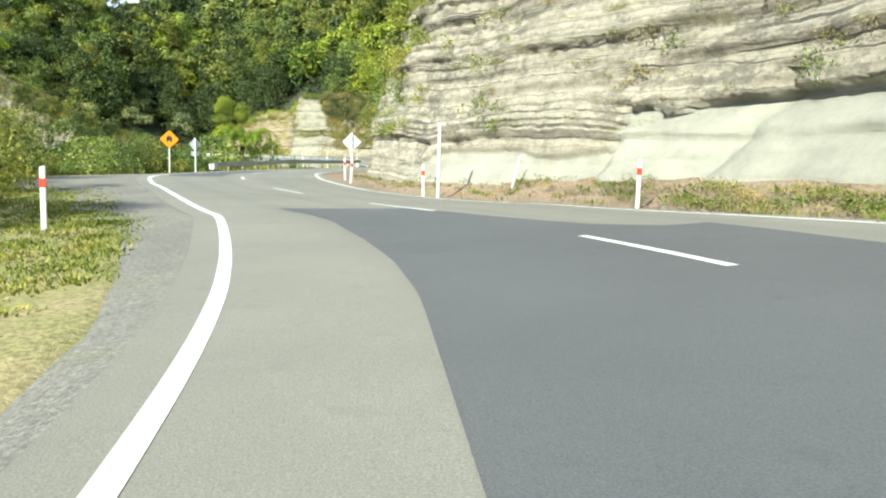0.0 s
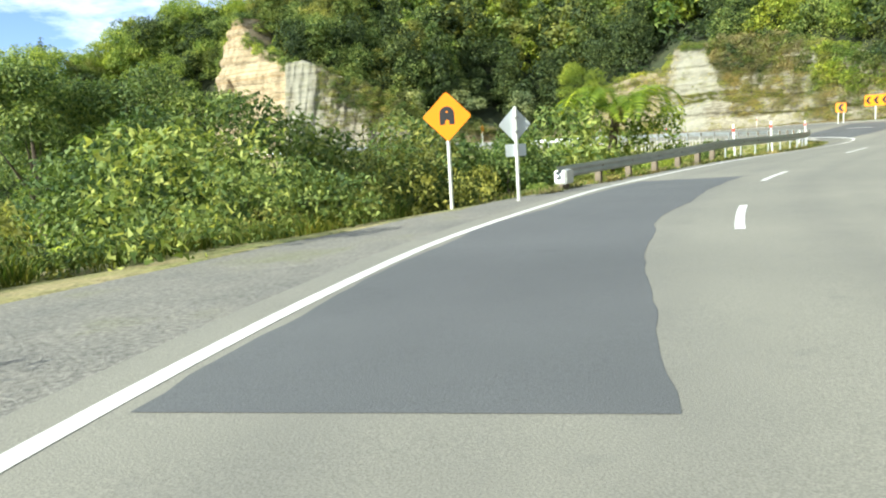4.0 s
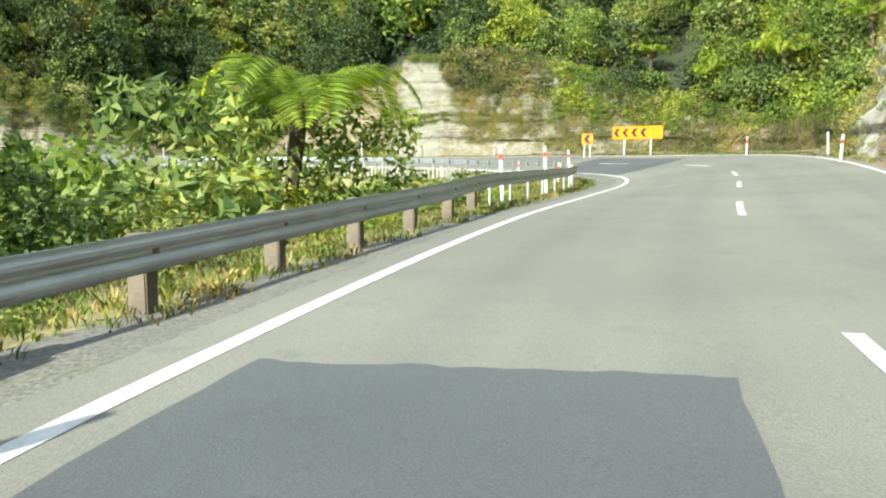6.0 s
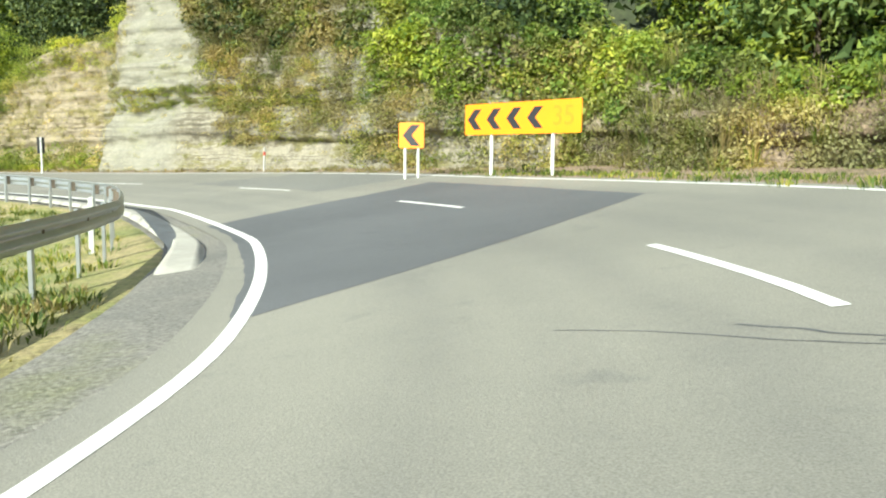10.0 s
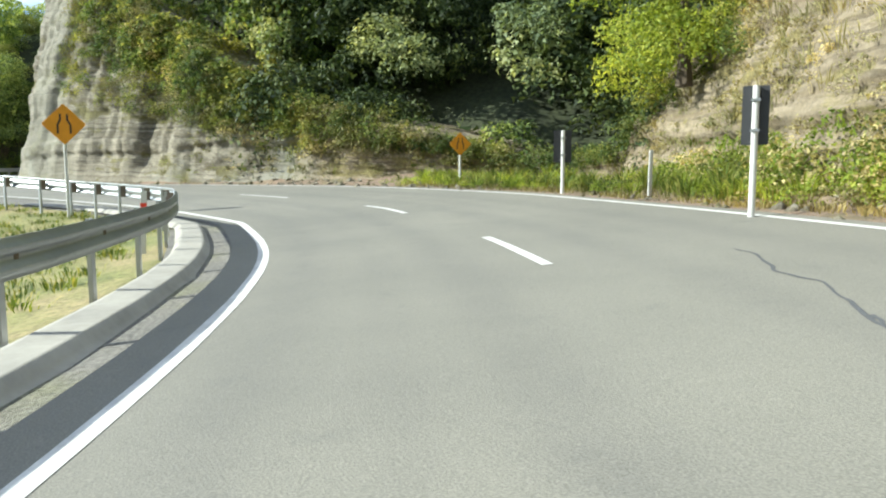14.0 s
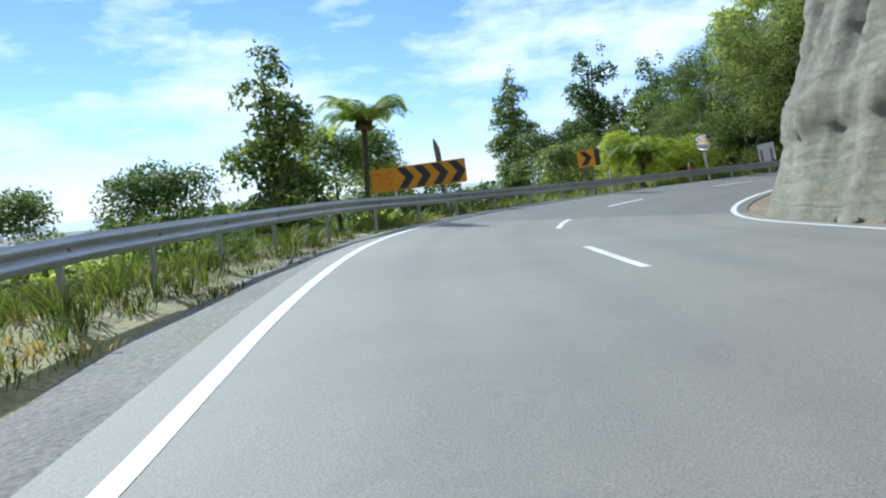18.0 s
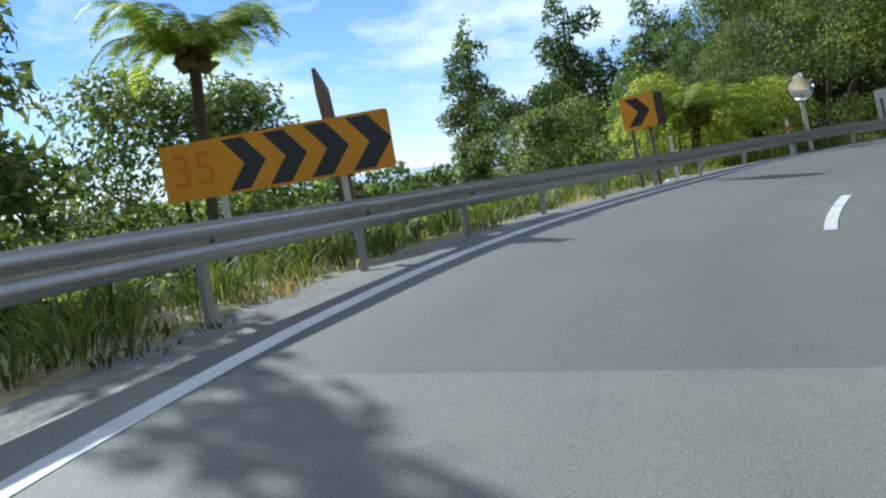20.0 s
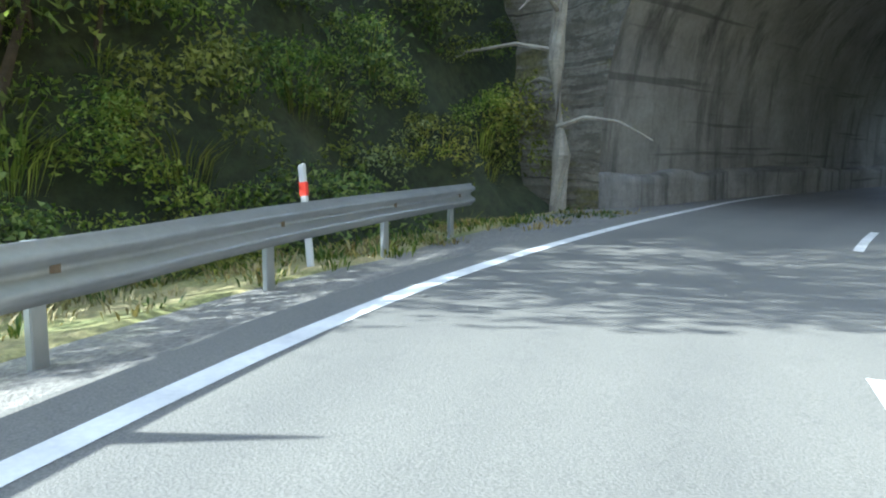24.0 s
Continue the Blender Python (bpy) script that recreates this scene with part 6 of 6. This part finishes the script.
def make_poplar(rng, h, w, label):
    ob = empty("poplar", Matrix(), label, "poplar tree")
    part("trunk", limb_path([(0, 0, -0.6), (0.05, 0, h * 0.5), (0, 0.05, h * 0.95)], [0.28, 0.16, 0.03], 8), M_BARK, ob)
    blobs = []
    for i in range(22):
        e = i / 21
        r = w * (0.5 * math.sin(math.pi * (0.12 + 0.83 * e)) ** 0.8)
        blobs.append((rng.uniform(-0.25, 0.25) * w, rng.uniform(-0.25, 0.25) * w, h * (0.14 + 0.84 * e), r, r, h * 0.07))
    v = leaf_cloud(rng, 9001, blobs, 0.26, corners=3)
    raw("crown", v, quads(v, 3), M_LEAF_D, ob)
    return ob


pop = make_poplar(rng, 15.0, 3.6, "tall narrow poplar against the sky")
place(pop, -117.8, 80.6, -5.2, 0, 1.08)
for x, y, k, turn in ((-120.3, 87.8, 1.08, 50), (-116.0, 94.2, 0.95, 120), (-130.4, 94.2, 1.0, 200), (-118.5, 91.0, 0.8, 20), (-124.0, 84.5, 0.72, 90), (-127.0, 99.0, 0.9, 160), (-70.4, 90.6, 0.72, 210)):
    copy_thing(pop, pose(x, y, -5.2, 0, 0, turn) @ Matrix.Scale(k, 4))

def make_conifer(rng, h, w, label):
    """A tall dark conifer: drooping tiers of needle sprays round a straight trunk."""
    ob = empty("conifer", Matrix(), label, "conifer tree")
    part("trunk", limb_path([(0, 0, -1.0), (0.1, 0, h * 0.5), (0, 0.05, h * 0.98)], [0.34, 0.2, 0.03], 8), M_BARK, ob)
    blobs = []
    for e in np.linspace(0.1, 0.97, 15):
        r = w * 0.5 * (1.02 - e) ** 0.75
        for a in rng.uniform(0, 6.28, 4):
            blobs.append((math.cos(a) * r * 0.6, math.sin(a) * r * 0.6, h * e - 0.18 * r, r * 0.62, r * 0.62, h * 0.035))
    v = leaf_cloud(rng, 6001, blobs, 0.36, corners=3)
    raw("crown", v, quads(v, 3), M_LEAF_D, ob)
    return ob


con = make_conifer(rng, 18.0, 5.5, "tall dark conifer on the hill beyond the bluff")
CONIFERS = [(-78, 124, 25), (-81, 131, 24), (-84, 139, 27), (-75, 133, 23), (-89, 150, 28), (-112, 121, 24), (-116, 114, 25), (-120, 123, 23), (-125, 116, 24), (-118, 106, 21), (-129, 109, 23), (-111, 131, 26), (-121, 131, 25)]
for i, (x, y, top) in enumerate(CONIFERS):
    z = float(land(np.array([x]), np.array([y]))[0])
    m = pose(x, y, z, 0, 0, 53 * i) @ Matrix.Diagonal((0.9 + 0.1 * (i % 3), 0.9 + 0.1 * (i % 3), (top - z) / 18.0, 1))
    if i == 0:
        con.matrix_world = m
    else:
        copy_thing(con, m)
bush = make_tree(rng, "bush", 4.6, 4.4, 0.5, 0.15, 6001, M_LEAF_D, "rounded dark green bush by the lay-by", "bush")
place(bush, -21.5, 47.0, -1.8, 0, 1.0)
for x, y, k, turn in ((-19.2, 50.4, 0.85, 70), (-18.0, 54.5, 0.75, 130), (-24.0, 44.0, 0.95, 200), (-20.5, 53.5, 0.88, 260), (-26.5, 49.0, 0.9, 310)):
    copy_thing(bush, pose(x, y, -1.9, 0, 0, turn) @ Matrix.Scale(k, 4))
tree_a = make_tree(rng, "tree", 7.0, 9.5, 2.6, 0.18, 9501, M_LEAF_D, "dark broadleaf tree below the road against the sky")
place(tree_a, -80.5, 86.0, -4.5)
for x, y, z, k, turn in ((-87.0, 83.0, -4.8, 0.9, 60), (-112.7, 86.4, -4.8, 1.1, 140), (-101.0, 92.0, -4.8, 0.9, 200), (-107.0, 97.0, -4.8, 0.85, 250), (-73.0, 82.5, -4.6, 0.85, 300),
                         (-66.0, 80.0, -4.6, 0.8, 20), (-52.0, 70.0, -4.6, 1.3, 75), (-56.5, 66.0, -4.6, 1.4, 190), (-48.5, 73.5, -4.6, 1.15, 280), (-60.0, 71.0, -4.6, 1.3, 330), (-110.0, 88.0, -5.0, 0.7, 110), (-115.0, 97.0, -4.5, 1.15, 310), (-12.2, 7.5, -0.6, 0.7, 35)):
    copy_thing(tree_a, pose(x, y, z, 0, 0, turn) @ Matrix.Scale(k, 4))
tree_b = make_tree(rng, "tree", 6.0, 6.0, 0.3, 0.12, 13001, M_LEAF_Y, "bright green broadleaf tree overhanging the rock")
place(tree_b, -33.6, 122.9, 3.6, 0, 0.95)
scatter("bank_bushes", rng, [(-33.6, 122.6, 3.2), (-32.4, 123.4, 3.6), (-34.8, 122.4, 3.0), (-33.2, 121.8, 3.0), (-35.6, 123.0, 2.6)], protos_near, M_LEAF_Y, "bright green bushes round the foot of the overhanging tree", "bushes", (0.6, 0.9))
for x, y, k, turn in ((-88.6, 99.0, 0.75, 100), (-91.8, 101.2, 0.7, 200)):
    z = float(land(np.array([x]), np.array([y]))[0])
    copy_thing(tree_b, pose(x, y, z, 0, 0, turn) @ Matrix.Scale(k, 4))
tree_c = make_tree(rng, "tree", 6.4, 12.5, 1.6, 0.14, 11001, M_LEAF_D, "tall shaded tree with a bare trunk beside the tunnel")
place(tree_c, -97.8, 106.2, -1.2)
for x, y, k, turn in ((-100.5, 107.6, 1.0, 180), (-96.6, 103.4, 0.85, 270), (-101.5, 103.0, 0.75, 30), (-104.5, 112.5, 1.1, 45), (-108.5, 110.0, 1.15, 130), (-111.0, 115.0, 1.2, 220), (-95.5, 99.8, 0.55, 15), (-100.5, 98.9, 0.74, 75), (-104.5, 100.6, 0.85, 200), (-96.5, 96.0, 0.45, 290)):
    copy_thing(tree_c, pose(x, y, -1.6, 0, 0, turn) @ Matrix.Scale(k, 4))


# pale retaining fence on the valley side inside the bend
fence = empty("retaining_fence", pose(0, 0, 0), "row of pale upright timber palings below the guardrail", "fence")
paling = mesh_of("paling", box((0.17, 0.06, 1.5), (0, 0, -0.1), 0.01), M_CONC)
for i, s in enumerate(np.arange(102, 121, 0.42)):
    x, y = road_xy(s, -7.4)
    pl = new("paling", paling)
    pl.parent = fence
    pl.matrix_local = pose(float(x), float(y), -0.62 + 0.10 * math.sin(i * 2.4) + 0.09 * math.sin(i * 5.1), 1.5 * math.sin(i * 3.3), 2 * math.sin(i * 1.7), yaw_at(s) + 90)


# the bare pale trunk before the tunnel wall
x, y = road_xy(203.2, -7.3)
trunk_tree = empty("tree", pose(float(x), float(y), -0.3), "pale leaning tree trunk with dead branches before the tunnel wall", "tree")
part("trunk", limb_path([(0, 0, -0.3), (0.05, 0.1, 1.6), (-0.08, 0.0, 3.6), (0.1, 0.1, 6.0), (0.0, 0.2, 8.5)], [0.26, 0.2, 0.19, 0.15, 0.08], 10), M_PALEBARK, trunk_tree)
for a, z0, k in ((40, 2.2, 1.0), (170, 3.1, 1.3), (215, 3.8, 1.6), (300, 4.6, 1.0), (120, 5.2, 1.2)):
    c, s_ = math.cos(radians(a)), math.sin(radians(a))
    part("limb", limb_path([(0, 0, z0), (c * k * 0.6, s_ * k * 0.6, z0 + 0.2), (c * k * 1.3, s_ * k * 1.3, z0 + 0.1), (c * k * 2.0, s_ * k * 2.0, z0 - 0.3)], [0.06, 0.045, 0.03, 0.012], 6), M_PALEBARK, trunk_tree)
v = leaf_cloud(rng, 1501, [(0, 0, 8.0, 1.8, 1.8, 1.4), (0.6, 0.4, 6.6, 1.2, 1.2, 0.9), (-0.8, 0.2, 7.0, 1.2, 1.2, 0.8)], 0.16, corners=3)
raw("crown", v, quads(v, 3), M_LEAF_D, trunk_tree)
